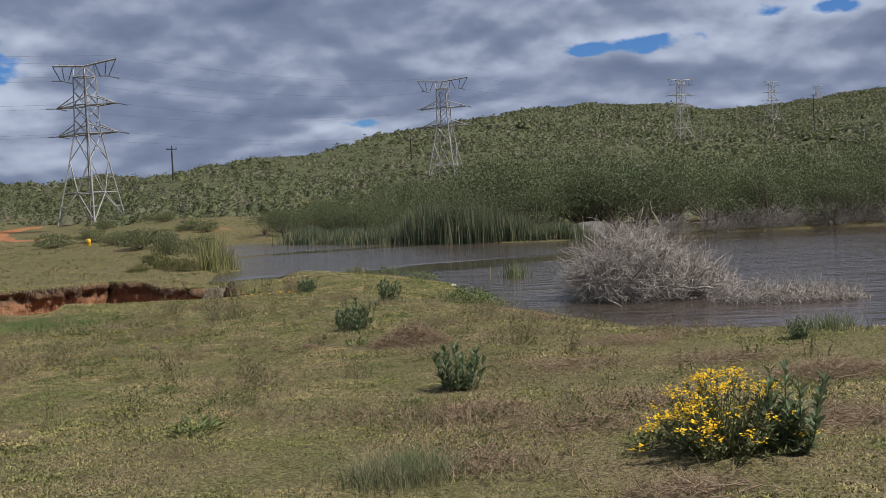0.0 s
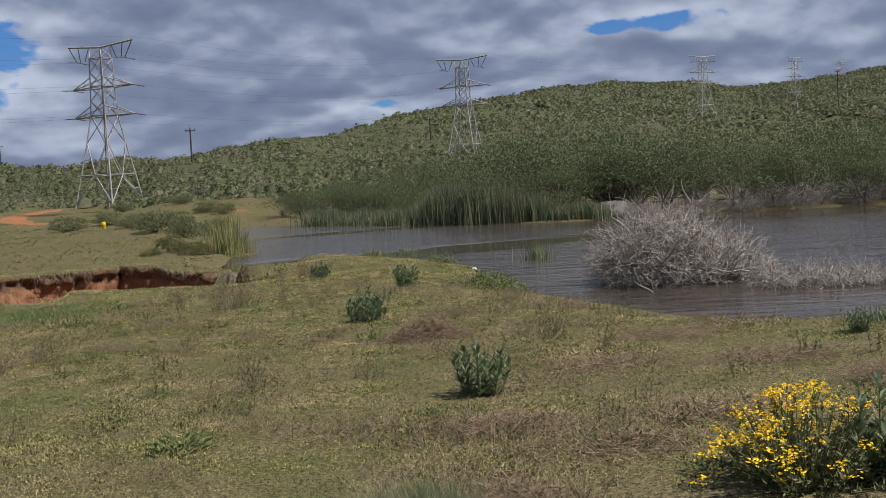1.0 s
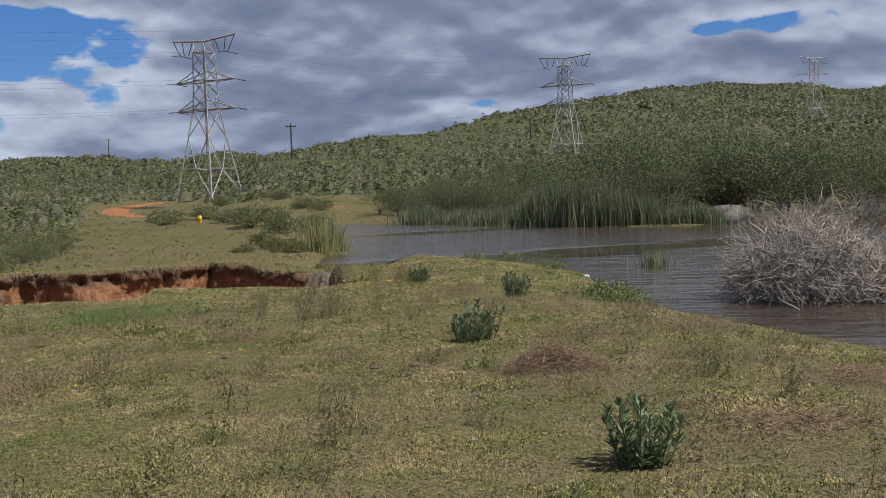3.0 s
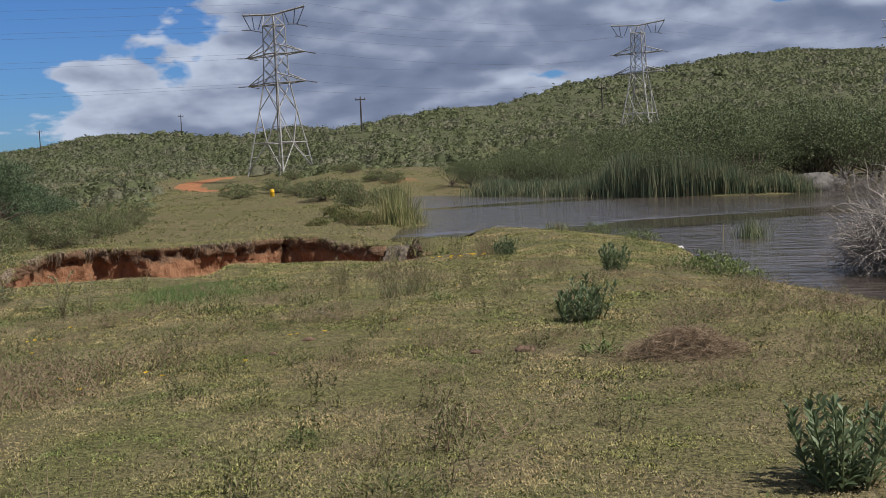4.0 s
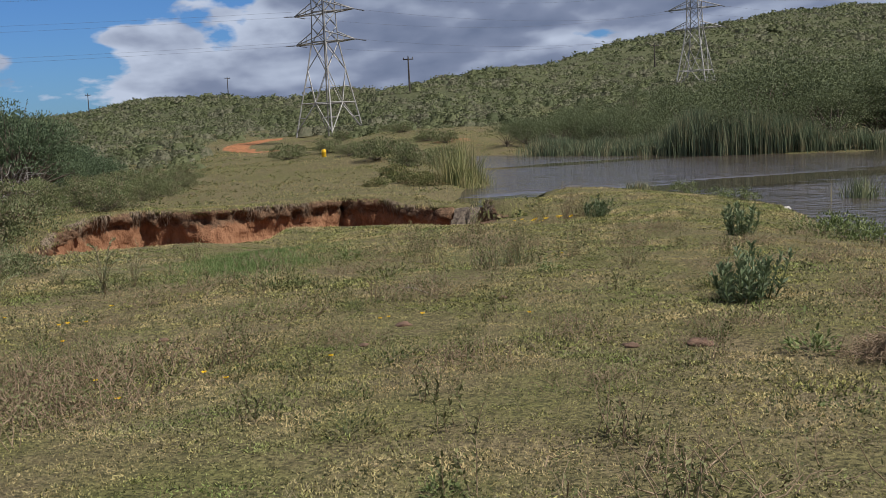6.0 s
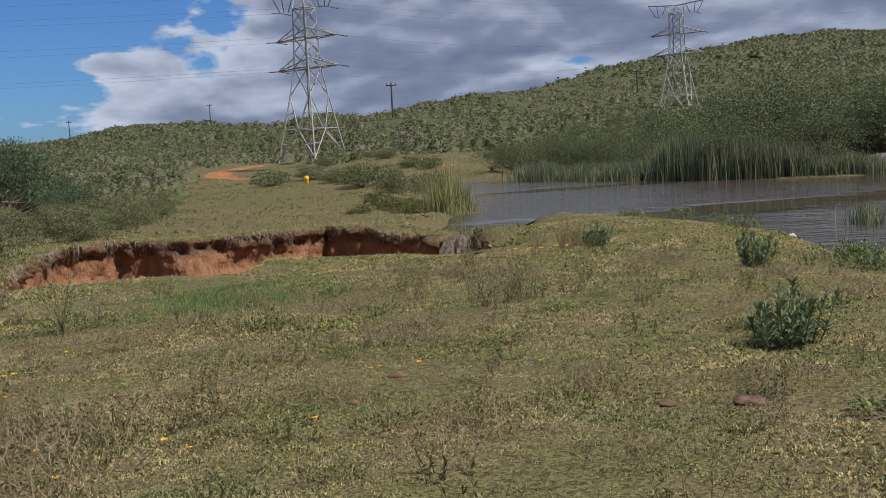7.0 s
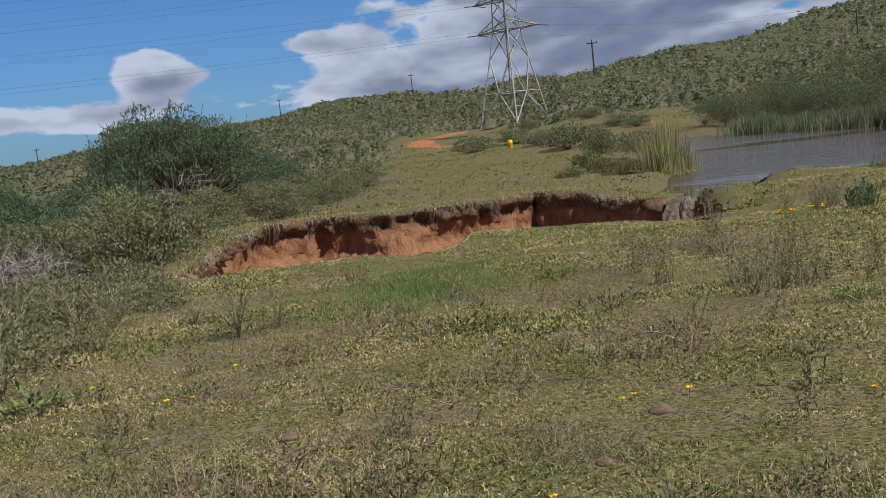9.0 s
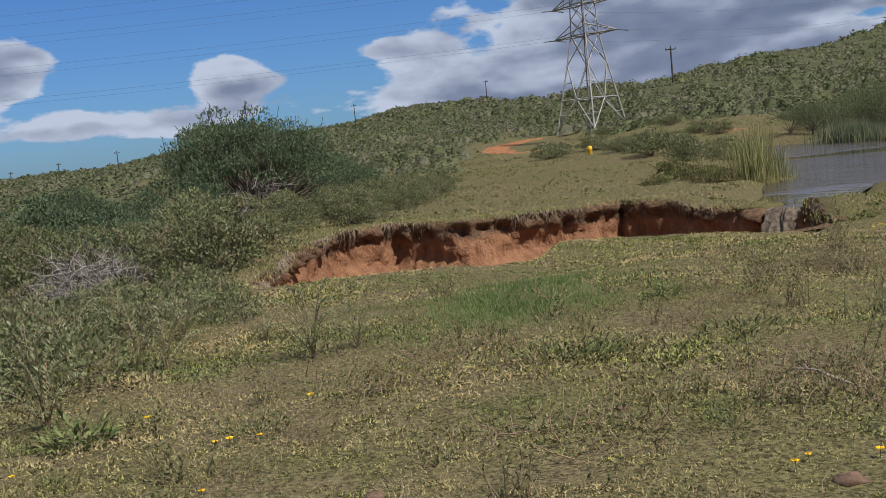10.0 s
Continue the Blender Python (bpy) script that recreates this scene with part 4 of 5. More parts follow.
def build_dead_bush():
    r = np.random.default_rng(81)
    t = thing("dead_bush", "grey leafless thorn bush fallen in the pond", "dead bush")
    b = Build()
    main = ([-1, -0.75, -0.35, -0.05, 0.35, 0.7, 1], [0.55, 1.0, 1.42, 1.36, 0.98, 0.6, 0.25])
    thorn_mound(b, (5.15, 21.9, WATER), (1.68, 1.25), main, 4000, r, 0.0092)
    tagged(b.part("twig_tangle", M_TWIG, t), kind="stuff")
    b = Build()
    thorn_mound(b, (7.35, 19.6, WATER), (1.4, 0.5), ([-1, -0.6, 0.2, 0.7, 1], [0.34, 0.26, 0.22, 0.17, 0.05]), 1300, r, 0.008)
    tagged(b.part("low_tangle", M_TWIG, t), kind="stuff")
    for k in range(70):
        u = r.uniform(-0.85, 0.75)
        start = np.array((5.15 + 1.5 * u, 21.9 + r.normal() * 0.5 - 0.3, WATER + r.uniform(-0.1, 0.5) * np.interp(u, *main)))
        d = np.array((r.normal(), r.normal() * 0.6 - 0.2, r.uniform(-0.1, 0.7)))
        if k < 9:
            start = np.array((5.15 + r.uniform(-0.6, 0.4), 21.9 + r.normal() * 0.3, WATER + 0.9))
            d = np.array((r.uniform(-0.5, 0.8), r.normal() * 0.3, 1.0))
        d /= np.linalg.norm(d)
        pts = [start]
        for _ in range(6):
            d = d + r.normal(size=3) * 0.3
            d /= np.linalg.norm(d)
            pts.append(pts[-1] + d * r.uniform(0.1, 0.24))
        pts = np.array(pts)
        pts[:, 2] = np.maximum(pts[:, 2], WATER - 0.05)
        Build().tube(pts, np.linspace(0.025, 0.006, 7), 5).part("branch", M_TWIG, t)


build_dead_bush()


# ---- grass ----
# stations of the worn way beside the pond, with their bearings in degrees
STATIONS = [(-0.55, -1.3, 3), (-0.5, -0.1, 2), (-0.55, 0.9, -1), (-0.75, 2.2, -3), (-1.3, 3.7, -7), (-1.8, 4.8, -10), (-2.3, 6.3, -9), (-2.5, 7.2, -12), (-2.75, 8.0, -16), (-3.5, 9.4, -23)]


def turf(count, near, far, power, lo, hi, wide, flat, seed, patch=0.5, bunch=7, grow=0.5):
    """Short leaves of grass and herbs, in little tufts all over the pasture; three-cornered blades.
    They stand thickest along the worn way beside the pond, and grow longer away from it."""
    r = np.random.default_rng(seed)
    xs, ys, ds, got = [], [], [], 0
    while got < count // bunch:
        x, y = r.uniform(-17, 12, 400000), r.uniform(2.0, far, 400000)
        best = np.full(x.shape, 99.0)
        for sx, sy, bearing in STATIONS:
            ahead = np.hypot(x - sx, y - sy)
            off = np.abs(np.degrees(np.arctan2(x - sx, y - sy)) - bearing)
            best = np.where((ahead > near) & (off < 25), np.minimum(best, ahead), best)
        keep = (best < far) & (r.uniform(0, 1, x.shape) < (near / best) ** power)
        keep &= fbm(x, y, 1.3, 17) + fbm(x, y, 0.35, 18) + patch > r.uniform(0, 0.75, x.shape)
        xs.append(x[keep]), ys.append(y[keep]), ds.append(best[keep])
        got += int(keep.sum())
    x, y, d = (np.repeat(np.concatenate(q)[:count // bunch], bunch) for q in (xs, ys, ds))
    n = len(x)
    x, y = x + r.normal(size=n) * 0.022 * (d / 4) ** 0.5, y + r.normal(size=n) * 0.022 * (d / 4) ** 0.5
    z, soil = height(x, y)
    ok = (soil < 0.35) & (z > WATER + 0.01)
    x, y, z, d = x[ok], y[ok], z[ok], d[ok]
    n = len(x)
    along = r.normal(size=(n, 3))
    along[:, 2] = np.abs(along[:, 2]) * flat + 0.12
    along /= np.linalg.norm(along, axis=1)[:, None]
    side = np.cross(along, r.normal(size=(n, 3)) * 0.6 + np.array((0, 0, 1.0)))
    side /= np.linalg.norm(side, axis=1)[:, None]
    long = (r.uniform(lo, hi, n) * (d / 4) ** grow * (0.6 + 0.9 * np.clip(fbm(x, y, 0.8, 19) + 0.4, 0, 1)))[:, None]
    root = np.stack((x, y, z - 0.004), -1)
    v = np.stack((root - side * long * wide / 2, root + side * long * wide / 2, root + along * long), 1).reshape(-1, 3)
    return v, np.arange(n * 3).reshape(-1, 3)


def build_grass():
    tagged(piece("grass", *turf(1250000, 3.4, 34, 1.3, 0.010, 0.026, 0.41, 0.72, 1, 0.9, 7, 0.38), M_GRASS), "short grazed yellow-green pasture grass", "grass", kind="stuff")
    tagged(piece("clover", *turf(170000, 3.4, 24, 1.7, 0.010, 0.020, 0.85, 0.6, 2, 0.3), M_HERB), "small green clover leaves in the turf", "herbs", kind="stuff")
    tagged(piece("straw_litter", *turf(120000, 3.4, 22, 1.6, 0.025, 0.075, 0.045, 0.3, 3, 0.3, 4, 0.2), M_STRAW), "dry straw and dead stems littering the turf", "straw", kind="stuff")


build_grass()

# ---- plants of the pasture ----


def big_leaves(b, base, along, long, wide, fold=0.25):
    """Folded lance-shaped leaves."""
    base, a = np.asarray(base, float), np.asarray(along, float)
    a = a / (np.linalg.norm(a, axis=1)[:, None] + 1e-9)
    side = np.cross(a, np.array((0, 0, 1.0)) + rng.normal(size=a.shape) * 0.25)
    side /= np.linalg.norm(side, axis=1)[:, None] + 1e-9
    up = np.cross(side, a)
    long, wide = np.broadcast_to(long, (len(a),))[:, None], np.broadcast_to(wide, (len(a),))[:, None]
    mid = base + a * long * 0.5
    tip = base + a * long - np.array((0, 0, 1.0)) * long * 0.12
    v = np.stack((base, mid + side * wide / 2 + up * wide * fold, tip, mid - side * wide / 2 + up * wide * fold, mid), 1).reshape(-1, 3)
    k = np.arange(len(a))[:, None] * 5
    b.put(v, np.concatenate((k + np.array((0, 4, 2, 1)), k + np.array((0, 3, 2, 4)))))


def stem_points(start, lean, tall, r, joints=5):
    t = np.linspace(0, 1, joints)
    bend = r.normal(size=2) * 0.05 * tall
    return np.stack((start[0] + lean[0] * tall * t + bend[0] * np.sin(t * 3), start[1] + lean[1] * tall * t + bend[1] * np.sin(t * 3), start[2] + tall * t), -1)


def make_broadleaf(seed, tall=0.5, wide=0.33, stems=17, label="dark green broad-leaved shrub growing in grazed turf"):
    r = np.random.default_rng(seed)
    t = thing("broadleaf_shrub", label, "shrub", group="broad-leaved shrubs in the turf")
    for i in range(stems):
        a, k = i * 2.4 + r.normal() * 0.15, math.sqrt((i + 0.3) / stems)
        start = np.array((math.cos(a) * k * wide * 0.5, math.sin(a) * k * wide * 0.5, -0.02))
        pts = stem_points(start, (math.cos(a) * 0.36 * k, math.sin(a) * 0.36 * k), tall * r.uniform(0.55, 1.05) * (1.12 - 0.25 * k), r)
        Build().tube(pts, np.linspace(0.008, 0.004, 5), 5).part("stem", M_STEM, t)
        n = 34
        f = r.uniform(0.05, 1.0, n)
        base = np.stack([np.interp(f, np.linspace(0, 1, 5), pts[:, q]) for q in range(3)], -1)
        spin = np.arange(n) * 2.4
        out = np.stack((np.cos(spin), np.sin(spin), 0.6 + 1.0 * f), -1) + r.normal(size=(n, 3)) * 0.15
        b = Build()
        big_leaves(b, base, out, tall * r.uniform(0.17, 0.30, n) * (1.1 - 0.35 * f), tall * 0.055)
        b.part("foliage", M_BROAD, t)
    return t


def make_weed(seed, tall=0.4, stems=7, leafy=8, label="thin dark weed stems with sparse small leaves", name="weed"):
    r = np.random.default_rng(seed)
    t = thing(name, label, "weed", group="dry weeds in the turf")
    l = Build()
    for _ in range(stems):
        start = np.array((*(r.normal(size=2) * 0.05), -0.02))
        pts = stem_points(start, r.normal(size=2) * 0.25, tall * r.uniform(0.45, 1.0), r, 6)
        Build().tube(pts, np.linspace(0.0028, 0.0012, 6), 4).part("stem", M_DRYSTEM, t)
        n = leafy * 2
        f = r.uniform(0.05, 1.0, n)
        base = np.stack([np.interp(f, np.linspace(0, 1, 6), pts[:, q]) for q in range(3)], -1)
        l.leaves(base, r.normal(size=(n, 3)) + np.array((0, 0, 0.6)), r.uniform(0.015, 0.04, n), 0.010)
    l.part("foliage", M_WEED, t)
    return t


def make_low_plant(seed, wide=0.24, tall=0.17, leaves=120, long=0.06, mat=None, label="low bright green leafy plant in the turf", name="leafy_plant"):
    r = np.random.default_rng(seed)
    t = thing(name, label, "plant", group="low leafy plants in the turf")
    a, k = r.uniform(0, 6.28, leaves), np.sqrt(r.uniform(0, 1, leaves))
    base = np.stack((np.cos(a) * k * wide * 0.6, np.sin(a) * k * wide * 0.6, np.abs(r.normal(size=leaves)) * tall * 0.3), -1)
    out = np.stack((np.cos(a), np.sin(a), r.uniform(0.3, 1.4, leaves)), -1) + r.normal(size=(leaves, 3)) * 0.4
    b = Build()
    big_leaves(b, base, out, long * r.uniform(0.6, 1.2, leaves), long * 0.3)
    b.part("foliage", mat or M_LOWLEAF, t)
    s = Build()
    for q in range(6):
        s.tube([(0, 0, -0.02), base[q] * 0.5, base[q] + np.array((0, 0, 0.02))], [0.004, 0.003, 0.002], 4)
    s.part("stem", M_STEM, t)
    return t


def make_sucker(seed, tall=0.6, arms=11):
    """A shrub of arching rods with paired pale leaflets, and a leafy tangle of shoots at its foot."""
    r = np.random.default_rng(seed)
    t = thing("arching_shrub", "arching shrub rods with paired pale silvery leaflets", "shrub", group="arching shrubs on the slope")
    for _ in range(arms):
        a = r.uniform(0, 6.28)
        reach, up = tall * r.uniform(0.1, 0.75), tall * r.uniform(0.45, 1.1)
        f = np.linspace(0, 1, 8)
        bend = r.normal() * 0.12
        pts = np.stack((math.cos(a) * reach * f ** 1.4 - math.sin(a) * bend * f ** 2, math.sin(a) * reach * f ** 1.4 + math.cos(a) * bend * f ** 2, up * (1.45 * f - 0.55 * f ** 3) - 0.03), -1)
        Build().tube(pts, np.linspace(0.005, 0.002, 8), 4).part("rod", M_DRYSTEM, t)
        n = 40
        g = np.repeat(np.linspace(0.2, 1.0, n // 2), 2)
        base = np.stack([np.interp(g, f, pts[:, q]) for q in range(3)], -1)
        side = np.tile((-1, 1), n // 2)
        out = np.stack((-math.sin(a) * side, math.cos(a) * side, np.full(n, 1.1)), -1) + r.normal(size=(n, 3)) * 0.2
        b = Build()
        big_leaves(b, base, out, 0.05 * r.uniform(0.7, 1.2, n), 0.011)
        b.part("foliage", M_SILVER, t)
    n = 420
    a, k = r.uniform(0, 6.28, n), np.sqrt(r.uniform(0, 1, n)) * tall * 0.42
    c = np.stack((np.cos(a) * k, np.sin(a) * k, r.uniform(0.0, 0.45, n) ** 1.3 * tall), -1)
    Build().leaves(c, r.normal(size=(n, 3)) + np.array((0, 0, 0.7)), r.uniform(0.02, 0.05, n), 0.011).part("undergrowth", M_WEED, t)
    return t


def make_flower_bush():
    r = np.random.default_rng(5)
    t = thing("yellow_flower_bush", "bush covered in small bright yellow flowers in turf", "flower bush", (1.47, 5.2, ground_at(1.47, 5.2)))
    stems, leaf, bloom = Build(), Build(), Build()
    for _ in range(200):
        a, k = r.uniform(0, 6.28), math.sqrt(r.uniform(0, 1)) * r.choice((1.0, 1.0, 1.0, 1.25))
        tall = 0.50 * math.sqrt(max(0.1, 1 - 0.8 * k * k)) * r.uniform(0.5, 1.08)
        pts = stem_points(np.array((math.cos(a) * k * 0.16, math.sin(a) * k * 0.16, -0.02)), (math.cos(a) * k * 0.55 * 0.58 / tall, math.sin(a) * k * 0.5 * 0.58 / tall), tall, r)
        stems.tube(pts, np.linspace(0.004, 0.0018, 5), 4)
        n = 24
        f = r.uniform(0.05, 0.95, n)
        base = np.stack([np.interp(f, np.linspace(0, 1, 5), pts[:, q]) for q in range(3)], -1)
        leaf.leaves(base, r.normal(size=(n, 3)) + np.array((0, 0, 0.5)), r.uniform(0.02, 0.05, n), 0.012)
        if r.uniform() < (0.8 if math.cos(a - 2.2) * k > -0.35 else 0.35):
            m = r.integers(4, 15)
            heads = pts[-1] + r.normal(size=(m, 3)) * np.array((0.028, 0.028, 0.012))
            for h in heads:
                p = 7
                s = np.arange(p) * 6.28 / p + r.uniform(0, 1)
                tilt = r.normal(size=3) * 0.35
                out = np.stack((np.cos(s), np.sin(s), 0.25 + tilt[0] * np.cos(s) + tilt[1] * np.sin(s)), -1)
                bloom.leaves(np.repeat(h[None], p, 0), out, 0.0105, 0.008)
    stems.part("stem", M_STEM, t)
    tagged(leaf.part("foliage", M_WEED, t), kind="stuff")
    tagged(bloom.part("blossom", M_YELLOW, t, "small bright yellow blossoms"), kind="stuff")


def make_daisy(seed):
    r = np.random.default_rng(seed)
    t = thing("yellow_daisy", "single small yellow daisy on a short stalk", "flower", group="yellow daisies in the turf")
    Build().tube([(0, 0, -0.02), (0.004, 0.003, 0.02), (0.006, 0, 0.045)], [0.002, 0.0018, 0.0018], 4).part("stalk", M_STEM, t)
    b = Build()
    s = np.arange(12) * 6.28 / 12
    out = np.stack((np.cos(s), np.sin(s), 0.35 + 0 * s), -1)
    b.leaves(np.repeat(np.array(((0.006, 0, 0.045),)), 12, 0), out, 0.023, 0.012)
    b.part("petals_ring", M_YELLOW, t)
    Build().tube([(0.006, 0, 0.044), (0.006, 0, 0.05), (0.006, 0, 0.053)], [0.007, 0.006, 0.001], 7).part("disc", M_AMBER, t)
    return t


M_BROAD = leaf_material("broad_leaves", (0.062, 0.092, 0.046), (0.165, 0.21, 0.108), None, 1.5, 0.3, 0.5)
M_STEM = plain_material("green_stem", (0.06, 0.08, 0.03), (0.12, 0.14, 0.06), 20.0)
M_DRYSTEM = plain_material("dry_stem", (0.135, 0.092, 0.056), (0.31, 0.23, 0.15), 20.0)
M_WEED = leaf_material("weed_leaves", (0.075, 0.085, 0.034), (0.21, 0.21, 0.09), None, 1.5)
M_LOWLEAF = leaf_material("low_leaves", (0.065, 0.098, 0.03), (0.18, 0.21, 0.075), None, 1.5)
M_SILVER = leaf_material("silver_leaflets", (0.12, 0.14, 0.068), (0.30, 0.31, 0.175), None, 1.5)
M_YELLOW = plain_material("yellow_petals", (0.78, 0.50, 0.012), (0.86, 0.63, 0.025), 30.0, 0.6, 0.0, 0.0)
M_AMBER = plain_material("amber_disc", (0.45, 0.2, 0.01), (0.6, 0.3, 0.02), 30.0)
M_CLOD = plain_material("clod", (0.065, 0.04, 0.028), (0.17, 0.105, 0.07), 14.0, 0.95, 0.0, 0.6)
M_STONE = plain_material("stone", (0.25, 0.23, 0.21), (0.42, 0.40, 0.37), 10.0, 0.9, 0.0, 0.5)
M_BOULDER = plain_material("boulder", (0.07, 0.063, 0.057), (0.15, 0.138, 0.125), 3.0, 0.95, 0.0, 0.6)
M_WETSTONE = plain_material("wet_stone", (0.045, 0.04, 0.036), (0.10, 0.09, 0.08), 10.0, 0.35, 0.0, 0.5)


def set_down(ob, spots, lo=0.9, hi=1.1):
    """Puts a plant at its first spot, and copies at the others."""
    for k, (x, y, *size) in enumerate(spots):
        q = size[0] if size else rng.uniform(lo, hi)
        m = pose(x, y, ground_at(x, y), 0, 0, rng.uniform(0, 360))
        if k == 0:
            ob.matrix_basis = m @ Matrix.Diagonal((q, q, q, 1))
        else:
            c = copy_thing(ob, m)
            c.scale = (q, q, q)


make_flower_bush()
set_down(make_broadleaf(11), [(0.04, 8.4, 0.86), (-0.55, 19.7, 0.88), (3.9, 10.3, 0.45)])
set_down(make_broadleaf(12, 0.5, 0.5, 22), [(-1.08, 14.3, 0.85), (-2.45, 24.1, 0.7)])
set_down(make_broadleaf(13, 0.56, 0.22, 14), [(1.82, 5.06, 0.86)])
set_down(make_weed(21), [(-2.32, 13.05, 1.1), (-2.55, 12.85, 0.75), (1.27, 7.76), (-3.46, 7.89), (-2.2, 8.9, 0.8), (-1.72, 8.55), (-7.46, 17.87), (-8.47, 18.97), (-7.69, 19.29), (-3.76, 15.16, 1.2), (-1.5, 11.99, 0.8), (-5.57, 15.52), (-4.16, 14.84), (1.63, 9.35), (-5.2, 10.4)])
set_down(make_weed(22, 0.34, 14, 9), [(-3.5, 16.9, 1.3), (-4.0, 19.8, 1.2), (-4.64, 12.7), (-4.82, 12.4), (-4.99, 13.4), (-5.68, 12.2), (-1.88, 9.16), (-2.12, 10.38), (-3.66, 17.58, 1.3), (-4.71, 19.36), (-5.75, 12.46), (-4.67, 12.48), (1.08, 11.72), (-7.19, 15.05, 0.8), (-0.98, 9.81, 0.7), (1.43, 10.37)])
set_down(make_weed(23, 0.5, 17, 14, "grey-brown bunch of dry weed stems", "weed_bunch"), [(-3.2, 17.2), (-3.3, 18.5), (-4.2, 21.5), (-2.9, 25.6, 1.2), (-3.5, 25.2, 1.1), (-2.0, 19.2, 0.7), (-4.3, 18.0, 0.9), (-2.6, 17.9, 0.8), (-1.99, 16.4, 0.6)])
set_down(make_weed(25, 0.75, 46, 3, "reddish-brown dry twiggy bush near the bank", "dry_bush"), [(-3.0, 25.6, 1.0), (-2.75, 25.9, 0.7)])
small = make_weed(24, 0.2, 5, 12, "small dark green weed with sparse leaves", "small_weed")
wild = np.random.default_rng(8)
scatter = [(wild.uniform(-9, 4.5), wild.uniform(5.5, 24)) for _ in range(260)]
set_down(small, [(x, y) for x, y in scatter if ground_at(x, y) > WATER + 0.12 and line_distance(np.array([x]), np.array([y]), EDGE)[0] > 0.6 and not (x < -6 and y > 20)][:140], 0.5, 1.3)
set_down(make_low_plant(31), [(-2.06, 7.05, 1.2), (-0.95, 12.1, 1.1), (-2.8, 9.6, 0.6), (-2.77, 16.44, 0.9), (-7.85, 14.11, 1.4), (-5.46, 18.7, 1.1), (-0.4, 7.7, 0.7), (1.1, 5.6, 1.0), (-3.65, 17.9, 0.8)])
set_down(make_low_plant(32, 0.5, 0.22, 240, 0.05, M_HERB, "spreading olive green herb in the turf", "spreading_herb"), [(-5.59, 16.1, 1.2), (-4.58, 16.9, 1.1), (-5.3, 16.1, 0.8), (-3.56, 12.33, 0.8), (-4.2, 12.2, 0.6), (-4.3, 14.4, 0.6), (0.7, 6.3, 0.9), (1.0, 12.3, 0.7), (2.3, 12.6, 0.7), (-6.6, 13.2, 0.6), (-4.7, 15.0, 0.7)] + [(wild.uniform(-8, 2), wild.uniform(6.5, 22), wild.uniform(0.35, 0.8)) for _ in range(40)])
set_down(make_sucker(41), [(-7.67, 16.5, 1.0), (-7.5, 16.9, 0.7), (-9.2, 16.37, 1.0), (-8.81, 16.22, 0.9), (-9.8, 16.33, 1.1), (-11.02, 16.83, 1.2), (-8.4, 14.48, 0.9), (-9.3, 15.3, 1.0), (-10.4, 15.2, 1.1), (-10.9, 18.2, 1.0), (-9.6, 17.5, 0.8), (-11.6, 16.0, 1.0), (-12.4, 17.4, 1.0), (-12.0, 18.9, 0.8), (-13.2, 19.2, 1.0), (-13.6, 17.9, 1.1), (-10.2, 19.0, 0.7), (-11.4, 19.8, 0.7), (-14.4, 20.6, 1.0), (-8.6, 17.3, 0.6)])
set_down(make_daisy(51), [(-6.88, 15.07), (-6.7, 14.21), (-6.88, 14.05), (-6.82, 14.09), (-7.68, 14.53), (-7.66, 13.44), (-6.45, 13.33), (-3.97, 13.81), (-3.93, 13.94), (-3.67, 14.01), (-4.54, 11.85), (-4.77, 12.05), (-5.42, 11.83), (-2.79, 13.92), (-2.73, 18.0), (-4.0, 12.4), (-5.0, 11.3), (-3.4, 24.6), (-3.62, 24.8), (-3.5, 25.1), (-3.7, 24.4)] + [(-3.45 + wild.normal() * 0.3, 24.7 + wild.normal() * 0.35, wild.uniform(1.1, 1.9)) for _ in range(16)], 0.7, 1.05)


def lump(name, label, category, at, size, mat, seed, rings=9, sides=14, group=""):
    """A rounded irregular lump half sunk in the ground."""
    r = np.random.default_rng(seed)
    u, w_ = np.meshgrid(np.linspace(0.02, math.pi - 0.02, rings), np.arange(sides) * 2 * math.pi / sides, indexing="ij")
    d = np.stack((np.sin(u) * np.cos(w_), np.sin(u) * np.sin(w_), np.cos(u)), -1)
    k = 1 + 0.6 * fbm(d[..., 0] * 2 + seed, d[..., 1] * 2 + d[..., 2] * 1.3, 1.0, seed, 4)
    v = (d * k[..., None] * np.array(size)).reshape(-1, 3)
    i, j = np.meshgrid(np.arange(rings - 1), np.arange(sides), indexing="ij")
    q = (j + 1) % sides
    f = np.stack((i * sides + j, (i + 1) * sides + j, (i + 1) * sides + q, i * sides + q), -1).reshape(-1, 4)
    ob = tagged(piece(name, v, f, mat, soft=True), label, category, group)
    ob.matrix_basis = pose(*at, 0, 0, r.uniform(0, 360))
    return ob


for k, (x, y, q) in enumerate(((-3.77, 13.72, 0.085), (-5.64, 13.4, 0.06), (-2.01, 12.62, 0.07), (-1.57, 12.5, 0.1), (-4.9, 14.8, 0.05), (-3.9, 12.9, 0.05), (-5.2, 13.0, 0.04), (-3.1, 14.9, 0.06))):
    lump("dung_clod", "dry brown dung clod lying on grazed turf", "dung", (x, y, ground_at(x, y) + q * 0.12), (q * 0.9, q * 0.75, q * 0.26), M_CLOD, 70 + k, group="dung clods on the turf")
lump("rock", "dark wet rock just above the pond surface", "rock", (-3.4, 36.9, WATER), (0.42, 0.3, 0.14), M_WETSTONE, 91)
lump("pale_stone", "pale stone at the water's edge", "stone", (1.2, 27.6, WATER + 0.02), (0.08, 0.06, 0.05), M_STONE, 92)
